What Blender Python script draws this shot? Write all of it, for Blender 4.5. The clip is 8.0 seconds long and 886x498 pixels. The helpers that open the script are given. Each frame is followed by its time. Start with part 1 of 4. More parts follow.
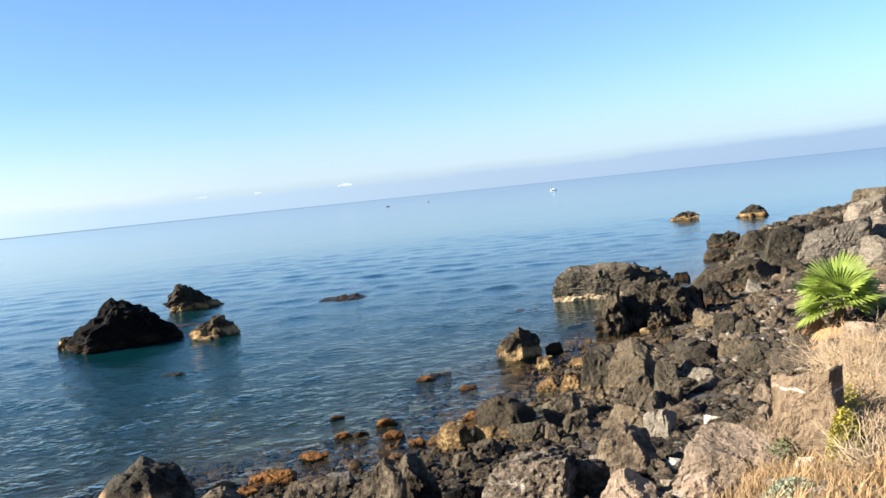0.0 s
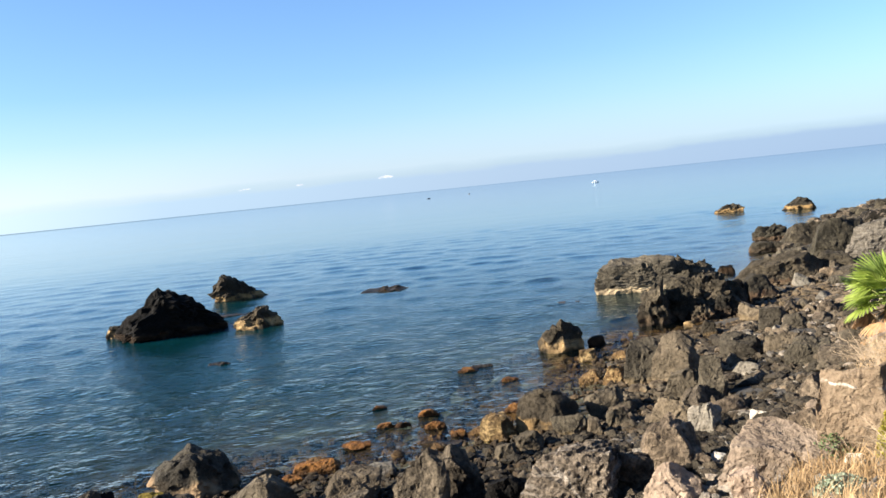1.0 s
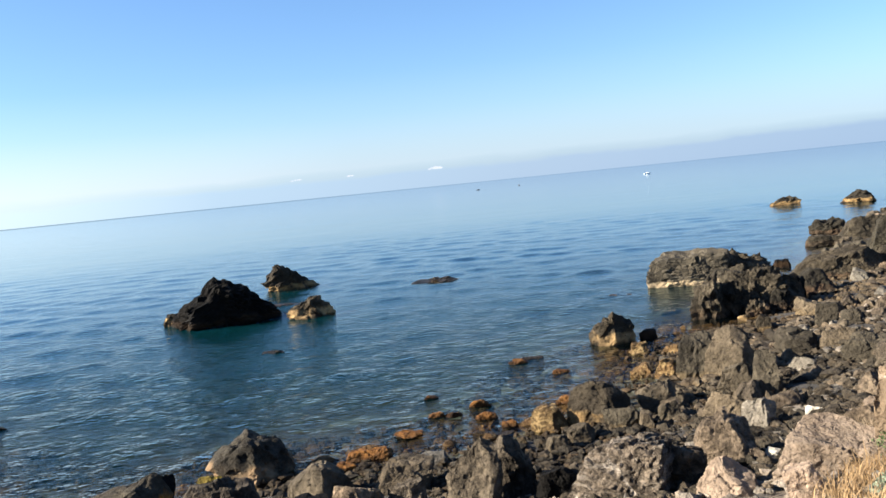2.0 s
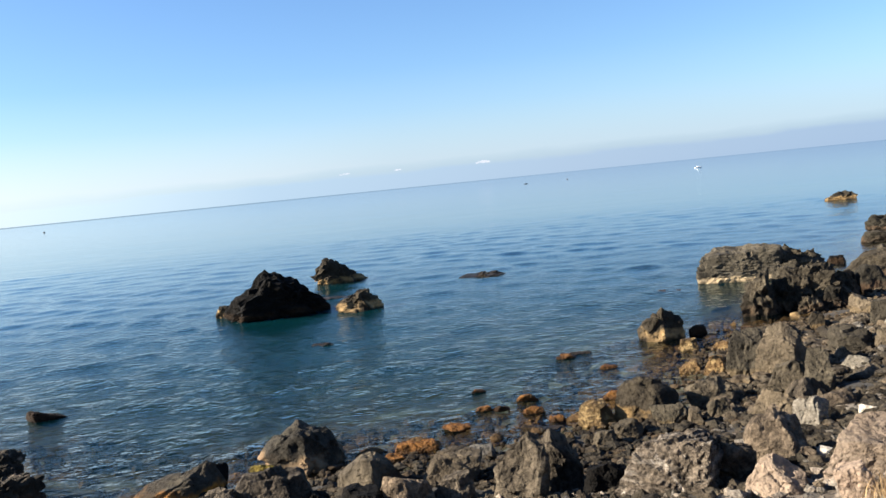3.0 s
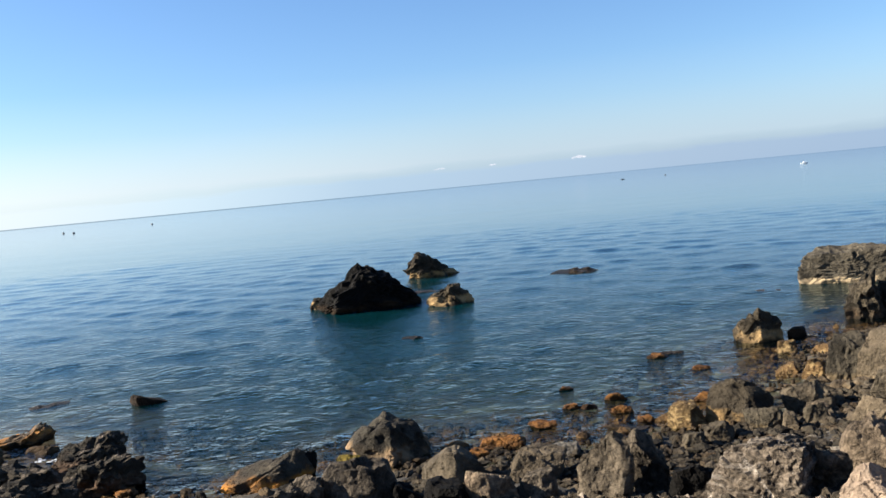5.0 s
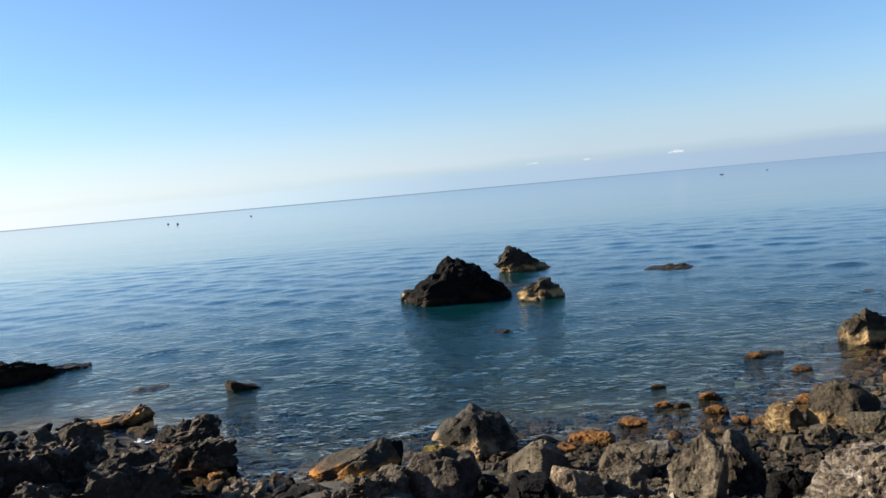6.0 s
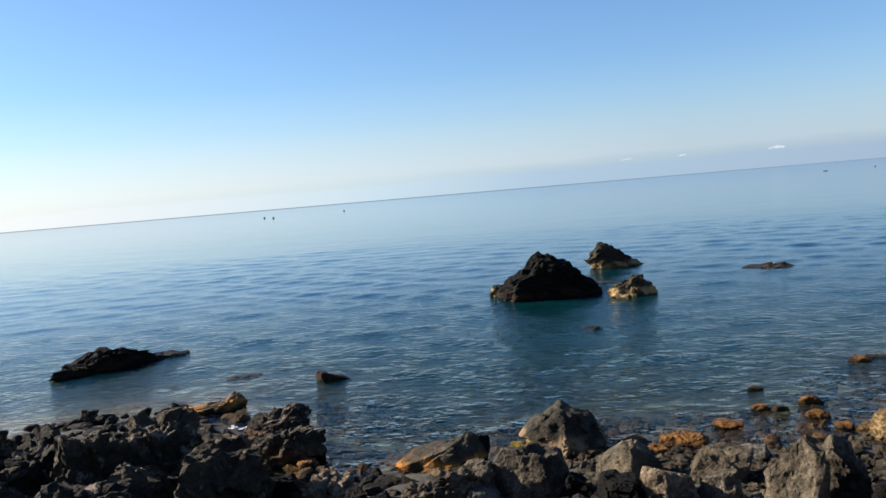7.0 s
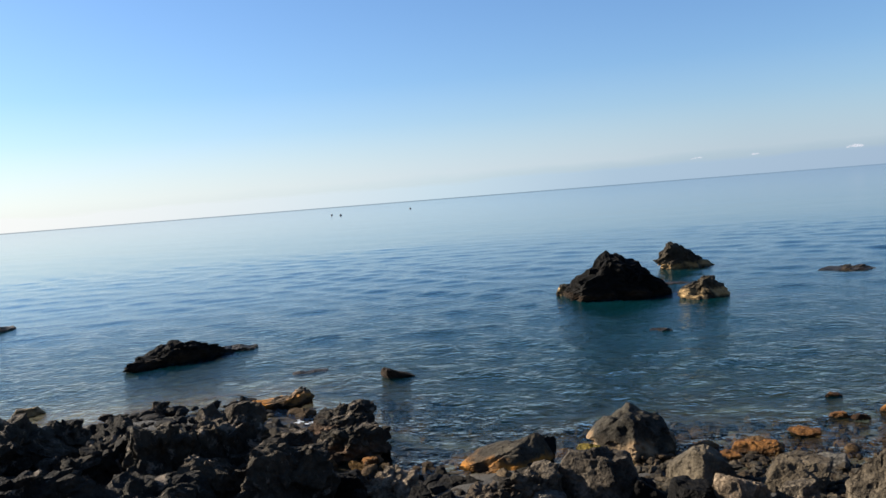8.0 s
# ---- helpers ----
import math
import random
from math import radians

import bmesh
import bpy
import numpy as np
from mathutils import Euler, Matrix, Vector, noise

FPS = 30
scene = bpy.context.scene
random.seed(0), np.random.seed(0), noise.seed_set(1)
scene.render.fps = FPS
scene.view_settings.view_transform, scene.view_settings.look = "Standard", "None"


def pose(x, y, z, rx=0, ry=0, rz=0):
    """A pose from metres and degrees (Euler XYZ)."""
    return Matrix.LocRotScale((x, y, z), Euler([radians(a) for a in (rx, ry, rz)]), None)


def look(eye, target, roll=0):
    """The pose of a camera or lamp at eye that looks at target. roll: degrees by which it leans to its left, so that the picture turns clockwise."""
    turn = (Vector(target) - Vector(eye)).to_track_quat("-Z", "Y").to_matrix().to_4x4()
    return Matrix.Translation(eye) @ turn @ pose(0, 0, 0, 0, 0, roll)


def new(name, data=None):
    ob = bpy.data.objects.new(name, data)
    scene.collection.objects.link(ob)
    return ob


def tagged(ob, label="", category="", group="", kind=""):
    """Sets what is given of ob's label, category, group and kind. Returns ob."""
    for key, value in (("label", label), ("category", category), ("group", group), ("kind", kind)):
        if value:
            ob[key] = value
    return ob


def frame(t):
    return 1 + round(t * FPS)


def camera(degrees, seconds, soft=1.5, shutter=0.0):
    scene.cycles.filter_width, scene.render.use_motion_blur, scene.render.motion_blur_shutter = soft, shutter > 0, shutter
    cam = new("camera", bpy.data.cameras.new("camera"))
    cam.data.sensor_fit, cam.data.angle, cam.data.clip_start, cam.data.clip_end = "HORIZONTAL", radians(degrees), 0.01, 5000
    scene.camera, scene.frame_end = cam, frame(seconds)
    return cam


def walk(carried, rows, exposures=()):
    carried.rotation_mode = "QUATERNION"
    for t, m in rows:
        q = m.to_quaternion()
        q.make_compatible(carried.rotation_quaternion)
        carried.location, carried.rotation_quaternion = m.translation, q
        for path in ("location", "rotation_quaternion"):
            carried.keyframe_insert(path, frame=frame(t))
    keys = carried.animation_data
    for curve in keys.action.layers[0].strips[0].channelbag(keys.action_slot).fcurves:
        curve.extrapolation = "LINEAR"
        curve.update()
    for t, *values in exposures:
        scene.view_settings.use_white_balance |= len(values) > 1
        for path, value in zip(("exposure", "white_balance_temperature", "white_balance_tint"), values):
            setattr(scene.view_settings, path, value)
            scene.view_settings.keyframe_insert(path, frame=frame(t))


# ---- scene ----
cam = camera(53.36, 8.0, soft=1.5)
walk(cam, [
    (0, pose(-0.000, 0.000, 5.500, 86.284, 5.912, -0.383)),
    (0.5, pose(-0.022, 0.007, 5.501, 86.135, 5.867, 0.739)),
    (1, pose(-0.049, -0.040, 5.504, 86.043, 5.897, 2.268)),
    (1.5, pose(-0.095, -0.123, 5.521, 85.905, 5.834, 3.909)),
    (3, pose(-0.118, -0.329, 5.566, 85.710, 5.713, 8.593)),
    (3.5, pose(-0.087, -0.389, 5.581, 85.764, 5.757, 10.189)),
    (4, pose(-0.049, -0.401, 5.591, 85.838, 5.659, 11.824)),
    (5.5, pose(0.026, -0.244, 5.525, 86.070, 5.314, 17.181)),
    (6, pose(0.022, -0.157, 5.479, 86.173, 5.133, 20.771)),
    (6.5, pose(0.007, -0.091, 5.451, 86.269, 4.957, 24.221)),
    (7, pose(-0.009, -0.035, 5.426, 86.410, 4.865, 26.676)),
    (7.5, pose(-0.043, 0.013, 5.404, 86.543, 4.802, 28.557)),
    (8, pose(-0.123, 0.097, 5.407, 86.645, 4.540, 30.969)),
], exposures=((0.0, 1.99), (4.0, 1.76), (6.5, 1.60), (8.0, 1.46)))

# ---- world, sun ----
SUN_AZIMUTH, SUN_HEIGHT = -101.0, 25.0   # degrees from +y (minus: to the left), and above the horizon
world = bpy.data.worlds.new("sky")
scene.world = world
world.use_nodes = True
wn = world.node_tree
sky = wn.nodes.new("ShaderNodeTexSky")
sky.sky_type = "NISHITA"
sky.sun_disc = False
sky.sun_elevation = radians(SUN_HEIGHT)
sky.sun_rotation = radians(SUN_AZIMUTH)
sky.air_density, sky.dust_density, sky.ozone_density = 1.0, 0.5, 3.6
tint = wn.nodes.new("ShaderNodeMix")
tint.data_type, tint.blend_type = "RGBA", "MULTIPLY"
tint.inputs[0].default_value = 1.0
tint.inputs[7].default_value = (0.82, 0.97, 1.16, 1)
wn.links.new(sky.outputs["Color"], tint.inputs[6])
wn.links.new(tint.outputs[2], wn.nodes["Background"].inputs["Color"])
wn.nodes["Background"].inputs["Strength"].default_value = 0.05
sun_data = bpy.data.lights.new("sun", "SUN")
sun_data.energy, sun_data.angle, sun_data.color = 5.0, radians(0.53), (1.0, 0.91, 0.78)
sun = new("sun", sun_data)
sa, sh = radians(SUN_AZIMUTH), radians(SUN_HEIGHT)
sun.matrix_world = look((math.sin(sa) * math.cos(sh) * 50, math.cos(sa) * math.cos(sh) * 50, math.sin(sh) * 50), (0, 0, 0))


# ---- materials ----
def material(name):
    m = bpy.data.materials.new(name)
    m.use_nodes = True
    return m, m.node_tree.nodes, m.node_tree.links, m.node_tree.nodes["Principled BSDF"]


def noise_node(nodes, links, scale, detail=4.0, rough=0.55, vector=None, distortion=0.0):
    n = nodes.new("ShaderNodeTexNoise")
    n.inputs["Scale"].default_value, n.inputs["Detail"].default_value = scale, detail
    n.inputs["Roughness"].default_value, n.inputs["Distortion"].default_value = rough, distortion
    if vector is not None:
        links.new(vector, n.inputs["Vector"])
    return n.outputs["Fac"]


def ramp(nodes, links, fac, *stops):
    r = nodes.new("ShaderNodeValToRGB")
    e = r.color_ramp.elements
    while len(e) < len(stops):
        e.new(0.5)
    for k, (p, c) in zip(e, stops):
        k.position = p
        k.color = (*c, 1) if not isinstance(c, (int, float)) else (c, c, c, 1)
    links.new(fac, r.inputs["Fac"])
    return r.outputs["Color"]


def mixed(nodes, links, fac, a, b, kind="MIX"):
    m = nodes.new("ShaderNodeMix")
    m.data_type, m.blend_type = "RGBA", kind
    for value, slot in ((fac, m.inputs[0]), (a, m.inputs[6]), (b, m.inputs[7])):
        if isinstance(value, (int, float)):
            slot.default_value = value
        elif isinstance(value, tuple):
            slot.default_value = (*value, 1)
        else:
            links.new(value, slot)
    return m.outputs[2]


def maths(nodes, links, op, a, b=0.0, clamp=False):
    m = nodes.new("ShaderNodeMath")
    m.operation, m.use_clamp = op, clamp
    for value, slot in ((a, m.inputs[0]), (b, m.inputs[1])):
        if isinstance(value, (int, float)):
            slot.default_value = value
        else:
            links.new(value, slot)
    return m.outputs[0]


def world_place(nodes, links):
    g = nodes.new("ShaderNodeNewGeometry")
    s = nodes.new("ShaderNodeSeparateXYZ")
    links.new(g.outputs["Position"], s.inputs[0])
    return g.outputs["Position"], s.outputs[2]


def bumped(nodes, links, bsdf, heights, strength=1.0):
    """heights: pairs of (height socket, metres)."""
    last = None
    for h, metres in heights:
        b = nodes.new("ShaderNodeBump")
        b.inputs["Distance"].default_value, b.inputs["Strength"].default_value = metres, strength
        links.new(h, b.inputs["Height"])
        if last is not None:
            links.new(last, b.inputs["Normal"])
        last = b.outputs["Normal"]
    links.new(last, bsdf.inputs["Normal"])


def rock_material(name, dark, light, tide=0.0, tide_colour=(0.36, 0.22, 0.08), crust_or_lit=0.0, crust_or_lit_at=0.6, crust_or_lit_colour=(0.62, 0.57, 0.5), rough=0.85, streak=0.0, island=False, vein=None, tide_top=0.36, tide_least=0.05, pits=0.0):
    m, nodes, links, bsdf = material(name)
    place, height = world_place(nodes, links)
    info = nodes.new("ShaderNodeObjectInfo")
    big = noise_node(nodes, links, 1.1, 5, 0.6, place)
    fine = noise_node(nodes, links, 9.0, 6, 0.65, place)
    colour = ramp(nodes, links, big, (0.3, dark), (0.7, light))
    grain = ramp(nodes, links, fine, (0.3, 0.45), (0.7, 1.25))
    colour = mixed(nodes, links, 0.85, colour, grain, "MULTIPLY")
    own = world_place(nodes, links)[0].node.outputs["Random Per Island"] if island else info.outputs["Random"]
    own = ramp(nodes, links, own, (0.0, (0.5, 0.5, 0.5)), (0.35, (0.8, 0.8, 0.76)), (0.7, (1.05, 1.0, 0.94)), (1.0, (1.3, 1.2, 1.08)))
    colour = mixed(nodes, links, 1.0, colour, own, "MULTIPLY")
    # Pits and wrinkles drawn in colour only: dark hollows, pale ridges.
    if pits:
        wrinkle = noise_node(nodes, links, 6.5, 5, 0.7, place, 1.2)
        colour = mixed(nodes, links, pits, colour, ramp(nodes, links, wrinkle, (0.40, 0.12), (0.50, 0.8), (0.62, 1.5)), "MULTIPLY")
    if streak:
        mapping = nodes.new("ShaderNodeMapping")
        mapping.inputs["Rotation"].default_value = (0.5, 0.6, 0.3)
        mapping.inputs["Scale"].default_value = (0.7, 1.2, 7.0)
        links.new(place, mapping.inputs["Vector"])
        lines = noise_node(nodes, links, 1.6, 4, 0.6, mapping.outputs["Vector"])
        colour = mixed(nodes, links, ramp(nodes, links, lines, (0.52, 0.0), (0.66, streak)), colour, crust_or_lit_colour)
    # Pale spots: crust on some rocks, painted sunlit lumps on the volcanic one.
    if crust_or_lit:
        spots = noise_node(nodes, links, 3.2, 6, 0.7, place, 0.6)
        colour = mixed(nodes, links, ramp(nodes, links, spots, (crust_or_lit_at, 0.0), (crust_or_lit_at + 0.08, crust_or_lit)), colour, crust_or_lit_colour)
    if vein is not None:
        wob = maths(nodes, links, "MULTIPLY", maths(nodes, links, "SUBTRACT", noise_node(nodes, links, 3.0, 4, 0.6, place), 0.5), 0.22)
        off = maths(nodes, links, "ABSOLUTE", maths(nodes, links, "SUBTRACT", maths(nodes, links, "ADD", height, wob), vein))
        line = maths(nodes, links, "MULTIPLY", ramp(nodes, links, off, (0.008, 0.9), (0.024, 0.0)), ramp(nodes, links, noise_node(nodes, links, 2.0, 3, 0.5, place), (0.5, 0.0), (0.58, 1.0)))
        colour = mixed(nodes, links, line, colour, (0.5, 0.44, 0.36))
    if tide:
        wob = noise_node(nodes, links, 2.3, 4, 0.6, place)
        level = maths(nodes, links, "SUBTRACT", height, maths(nodes, links, "MULTIPLY", maths(nodes, links, "SUBTRACT", wob, 0.5), 0.5))
        band = ramp(nodes, links, level, (0.0, 0.9), (0.10, 1.0), (tide_top - 0.1, 1.0), (tide_top, 0.0))
        patch = ramp(nodes, links, noise_node(nodes, links, 1.1, 4, 0.55, place), (0.42, tide_least), (0.58, tide))
        colour = mixed(nodes, links, maths(nodes, links, "MULTIPLY", band, patch), colour, tide_colour)
        wet = ramp(nodes, links, level, (0.0, 0.35), (0.12, 1.0))
        colour = mixed(nodes, links, 1.0, colour, wet, "MULTIPLY")
    links.new(colour, bsdf.inputs["Base Color"])
    bsdf.inputs["Roughness"].default_value = rough
    bsdf.inputs["Specular IOR Level"].default_value = 0.12
    bumped(nodes, links, bsdf, ((noise_node(nodes, links, 3.0, 6, 0.65, place), 0.15), (noise_node(nodes, links, 12.0, 5, 0.65, place), 0.045)))
    return m


# Dark wet basalt, darkened further so shade on its front sits in the colour.
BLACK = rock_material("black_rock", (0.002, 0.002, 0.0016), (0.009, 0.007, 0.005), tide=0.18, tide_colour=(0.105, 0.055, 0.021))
TIDAL = rock_material("tidal_rock", (0.018, 0.016, 0.012), (0.075, 0.062, 0.043), tide=1.0, tide_colour=(0.38, 0.25, 0.115), tide_top=0.43)
# Pale spots here paint sunlit lumps; the base is darkened as their shade.
CRAG = rock_material("volcanic_rock", (0.009, 0.0078, 0.006), (0.080, 0.066, 0.048), crust_or_lit=0.55, crust_or_lit_at=0.56, crust_or_lit_colour=(0.30, 0.235, 0.175), tide=0.5, tide_colour=(0.15, 0.075, 0.035))
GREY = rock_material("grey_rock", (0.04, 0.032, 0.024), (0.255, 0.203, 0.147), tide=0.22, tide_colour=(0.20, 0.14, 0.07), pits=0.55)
DARK = rock_material("dark_sea_rock", (0.012, 0.010, 0.008), (0.055, 0.047, 0.034), tide=0.9, tide_colour=(0.30, 0.19, 0.08), tide_top=0.42)
OLIVE = rock_material("olive_grey_rock", (0.04, 0.034, 0.025), (0.165, 0.137, 0.098), tide=0.3, tide_colour=(0.24, 0.16, 0.07))
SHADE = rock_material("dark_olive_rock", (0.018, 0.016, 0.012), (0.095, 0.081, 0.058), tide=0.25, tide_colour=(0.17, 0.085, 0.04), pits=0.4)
SLATE = rock_material("slab_rock", (0.03, 0.027, 0.021), (0.12, 0.105, 0.078), tide=1.0, tide_colour=(0.46, 0.35, 0.21), tide_top=0.30, tide_least=0.75, streak=0.35, crust_or_lit_colour=(0.17, 0.15, 0.115))
FOOTED = rock_material("pale_foot_rock", (0.035, 0.03, 0.023), (0.16, 0.135, 0.098), tide=0.9, tide_colour=(0.27, 0.18, 0.10), tide_top=0.40, pits=0.35)
SLOPE = rock_material("slope_rock", (0.12, 0.105, 0.083), (0.29, 0.25, 0.20), streak=0.25, crust_or_lit_colour=(0.36, 0.32, 0.27), pits=0.3)
VEIN = rock_material("crusted_rock", (0.10, 0.078, 0.058), (0.34, 0.268, 0.197), crust_or_lit=0.75, crust_or_lit_at=0.58, pits=0.8, streak=0.3, crust_or_lit_colour=(0.48, 0.42, 0.345))
PALE = rock_material("pale_rock", (0.19, 0.168, 0.135), (0.35, 0.312, 0.26), pits=0.3)
PINK = rock_material("pinkish_rock", (0.24, 0.178, 0.13), (0.43, 0.33, 0.25), streak=0.25, crust_or_lit_colour=(0.175, 0.147, 0.119))
WHITE = rock_material("white_rock", (0.527, 0.484, 0.408), (0.680, 0.646, 0.578))
GOLD = rock_material("golden_rock", (0.05, 0.032, 0.015), (0.22, 0.138, 0.06), rough=0.6, crust_or_lit=0.6, crust_or_lit_at=0.52, crust_or_lit_colour=(0.38, 0.265, 0.12))
ALGAE = rock_material("algae_rock", (0.045, 0.022, 0.008), (0.25, 0.11, 0.025), pits=0.6, rough=0.6, tide=0.5, tide_colour=(0.225, 0.098, 0.022))
YELLOW = rock_material("lichen_rock", (0.112, 0.091, 0.028), (0.322, 0.238, 0.035))
OCHRE = rock_material("ochre_foot_rock", (0.05, 0.042, 0.032), (0.15, 0.125, 0.09), tide=1.0, tide_colour=(0.46, 0.19, 0.03))
REEF = rock_material("wet_reef", (0.012, 0.010, 0.008), (0.06, 0.042, 0.026), rough=0.45)
VEINED_TAN = rock_material("tan_rock", (0.25, 0.175, 0.108), (0.45, 0.33, 0.22), streak=0.2, crust_or_lit_colour=(0.140, 0.112, 0.084), vein=2.58)


def plain_material(name, a, b, scale=6.0, rough=0.7, bump=0.01, translucent=0.0):
    m, nodes, links, bsdf = material(name)
    place, _ = world_place(nodes, links)
    info = nodes.new("ShaderNodeNewGeometry")
    colour = ramp(nodes, links, noise_node(nodes, links, scale, 4, 0.6, place), (0.3, a), (0.7, b))
    own = ramp(nodes, links, info.outputs["Random Per Island"], (0.0, 0.7), (1.0, 1.25))
    colour = mixed(nodes, links, 1.0, colour, own, "MULTIPLY")
    links.new(colour, bsdf.inputs["Base Color"])
    bsdf.inputs["Roughness"].default_value = rough
    bumped(nodes, links, bsdf, ((noise_node(nodes, links, scale * 4, 4, 0.6, place), bump),))
    if translucent:
        t = nodes.new("ShaderNodeBsdfTranslucent")
        links.new(colour, t.inputs["Color"])
        mix = nodes.new("ShaderNodeMixShader")
        mix.inputs[0].default_value = translucent
        links.new(bsdf.outputs[0], mix.inputs[1])
        links.new(t.outputs[0], mix.inputs[2])
        links.new(mix.outputs[0], nodes["Material Output"].inputs["Surface"])
    return m


def ground_material():
    m, nodes, links, bsdf = material("shore_ground")
    place, height = world_place(nodes, links)
    big = noise_node(nodes, links, 0.35, 5, 0.6, place)
    fine = noise_node(nodes, links, 5.0, 8, 0.7, place)
    rubble = ramp(nodes, links, fine, (0.3, (0.008, 0.007, 0.005)), (0.7, (0.05, 0.042, 0.031)))
    earth = ramp(nodes, links, fine, (0.3, (0.13, 0.095, 0.06)), (0.7, (0.28, 0.21, 0.14)))
    patches = noise_node(nodes, links, 0.5, 6, 0.7, place, 0.8)
    bed = ramp(nodes, links, patches, (0.36, (0.015, 0.013, 0.009)), (0.46, (0.085, 0.055, 0.03)), (0.54, (0.05, 0.052, 0.036)), (0.64, (0.20, 0.18, 0.13)))
    land = mixed(nodes, links, ramp(nodes, links, maths(nodes, links, "ADD", maths(nodes, links, "MULTIPLY", height, 0.25), maths(nodes, links, "MULTIPLY", big, 0.4)), (0.45, 0.0), (0.62, 1.0)), rubble, earth)
    colour = mixed(nodes, links, ramp(nodes, links, height, (0.0, 0.0), (0.12, 1.0)), bed, land)
    links.new(colour, bsdf.inputs["Base Color"])
    bsdf.inputs["Roughness"].default_value = 0.9
    bumped(nodes, links, bsdf, ((fine, 0.08),))
    return m


def water_material():
    m, nodes, links, bsdf = material("sea_water")
    nodes.remove(bsdf)
    place, _ = world_place(nodes, links)
    mapping = nodes.new("ShaderNodeMapping")
    mapping.inputs["Rotation"].default_value = (0, 0, radians(-18))
    mapping.inputs["Scale"].default_value = (0.85, 1.0, 1.0)
    links.new(place, mapping.inputs["Vector"])
    v = mapping.outputs["Vector"]
    calm = nodes.new("ShaderNodeAttribute")
    calm.attribute_name = "ripple"
    roll = nodes.new("ShaderNodeAttribute")
    roll.attribute_name = "swell"
    long = nodes.new("ShaderNodeMapping")
    long.inputs["Rotation"].default_value = (0, 0, radians(-14))
    long.inputs["Scale"].default_value = (0.16, 1.0, 1.0)
    links.new(place, long.inputs["Vector"])
    gust = ramp(nodes, links, noise_node(nodes, links, 0.05, 4, 0.55, long.outputs["Vector"], 0.8), (0.38, 0.55), (0.62, 1.0))
    chop = maths(nodes, links, "MULTIPLY", calm.outputs["Fac"], gust)
    heights = ((maths(nodes, links, "MULTIPLY", noise_node(nodes, links, 0.14, 3, 0.5, long.outputs["Vector"]), roll.outputs["Fac"]), 0.2),
               (maths(nodes, links, "MULTIPLY", noise_node(nodes, links, 2.7, 3, 0.6, v, 0.3), chop), 0.085),
               (maths(nodes, links, "MULTIPLY", noise_node(nodes, links, 8.0, 2, 0.5, v), chop), 0.018))
    last = None
    for h, metres in heights:
        b = nodes.new("ShaderNodeBump")
        b.inputs["Distance"].default_value = metres
        links.new(h, b.inputs["Height"])
        if last is not None:
            links.new(last, b.inputs["Normal"])
        last = b.outputs["Normal"]
    attr = nodes.new("ShaderNodeAttribute")
    attr.attribute_name = "murk"
    clear = nodes.new("ShaderNodeBsdfTransparent")
    links.new(ramp(nodes, links, attr.outputs["Fac"], (0.0, (0.55, 0.54, 0.46)), (0.12, (0.30, 0.36, 0.33)), (0.3, (0.15, 0.21, 0.20))), clear.inputs["Color"])
    deep = nodes.new("ShaderNodeBsdfDiffuse")
    deep.inputs["Color"].default_value = (0.001, 0.0165, 0.0205, 1)
    body = nodes.new("ShaderNodeMixShader")
    links.new(attr.outputs["Fac"], body.inputs[0])
    links.new(clear.outputs[0], body.inputs[1])
    links.new(deep.outputs[0], body.inputs[2])
    gloss = nodes.new("ShaderNodeBsdfGlossy")
    blur = nodes.new("ShaderNodeAttribute")
    blur.attribute_name = "blur"
    links.new(blur.outputs["Fac"], gloss.inputs["Roughness"])
    gloss.inputs["Color"].default_value = (0.84, 0.93, 1.0, 1)
    links.new(last, gloss.inputs["Normal"])
    fres = nodes.new("ShaderNodeFresnel")
    sheen = nodes.new("ShaderNodeAttribute")
    sheen.attribute_name = "sheen"
    links.new(sheen.outputs["Fac"], fres.inputs["IOR"])
    links.new(last, fres.inputs["Normal"])
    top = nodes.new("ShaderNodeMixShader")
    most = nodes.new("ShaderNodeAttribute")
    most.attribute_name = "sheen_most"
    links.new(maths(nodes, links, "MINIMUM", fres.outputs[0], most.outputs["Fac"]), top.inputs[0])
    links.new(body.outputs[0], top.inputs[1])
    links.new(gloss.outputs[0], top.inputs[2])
    links.new(top.outputs[0], nodes["Material Output"].inputs["Surface"])
    return m


def glow_material(name, colour, strength):
    """Vapour far away; its sunlit white is an emissive colour."""
    m, nodes, links, bsdf = material(name)
    nodes.remove(bsdf)
    e = nodes.new("ShaderNodeEmission")
    e.inputs["Color"].default_value, e.inputs["Strength"].default_value = (*colour, 1), strength
    t = nodes.new("ShaderNodeBsdfTransparent")
    mix = nodes.new("ShaderNodeMixShader")
    place, _ = world_place(nodes, links)
    links.new(ramp(nodes, links, noise_node(nodes, links, 0.06, 4, 0.6, place), (0.35, 0.1), (0.65, 0.6)), mix.inputs[0])
    links.new(t.outputs[0], mix.inputs[1])
    links.new(e.outputs[0], mix.inputs[2])
    links.new(mix.outputs[0], nodes["Material Output"].inputs["Surface"])
    return m


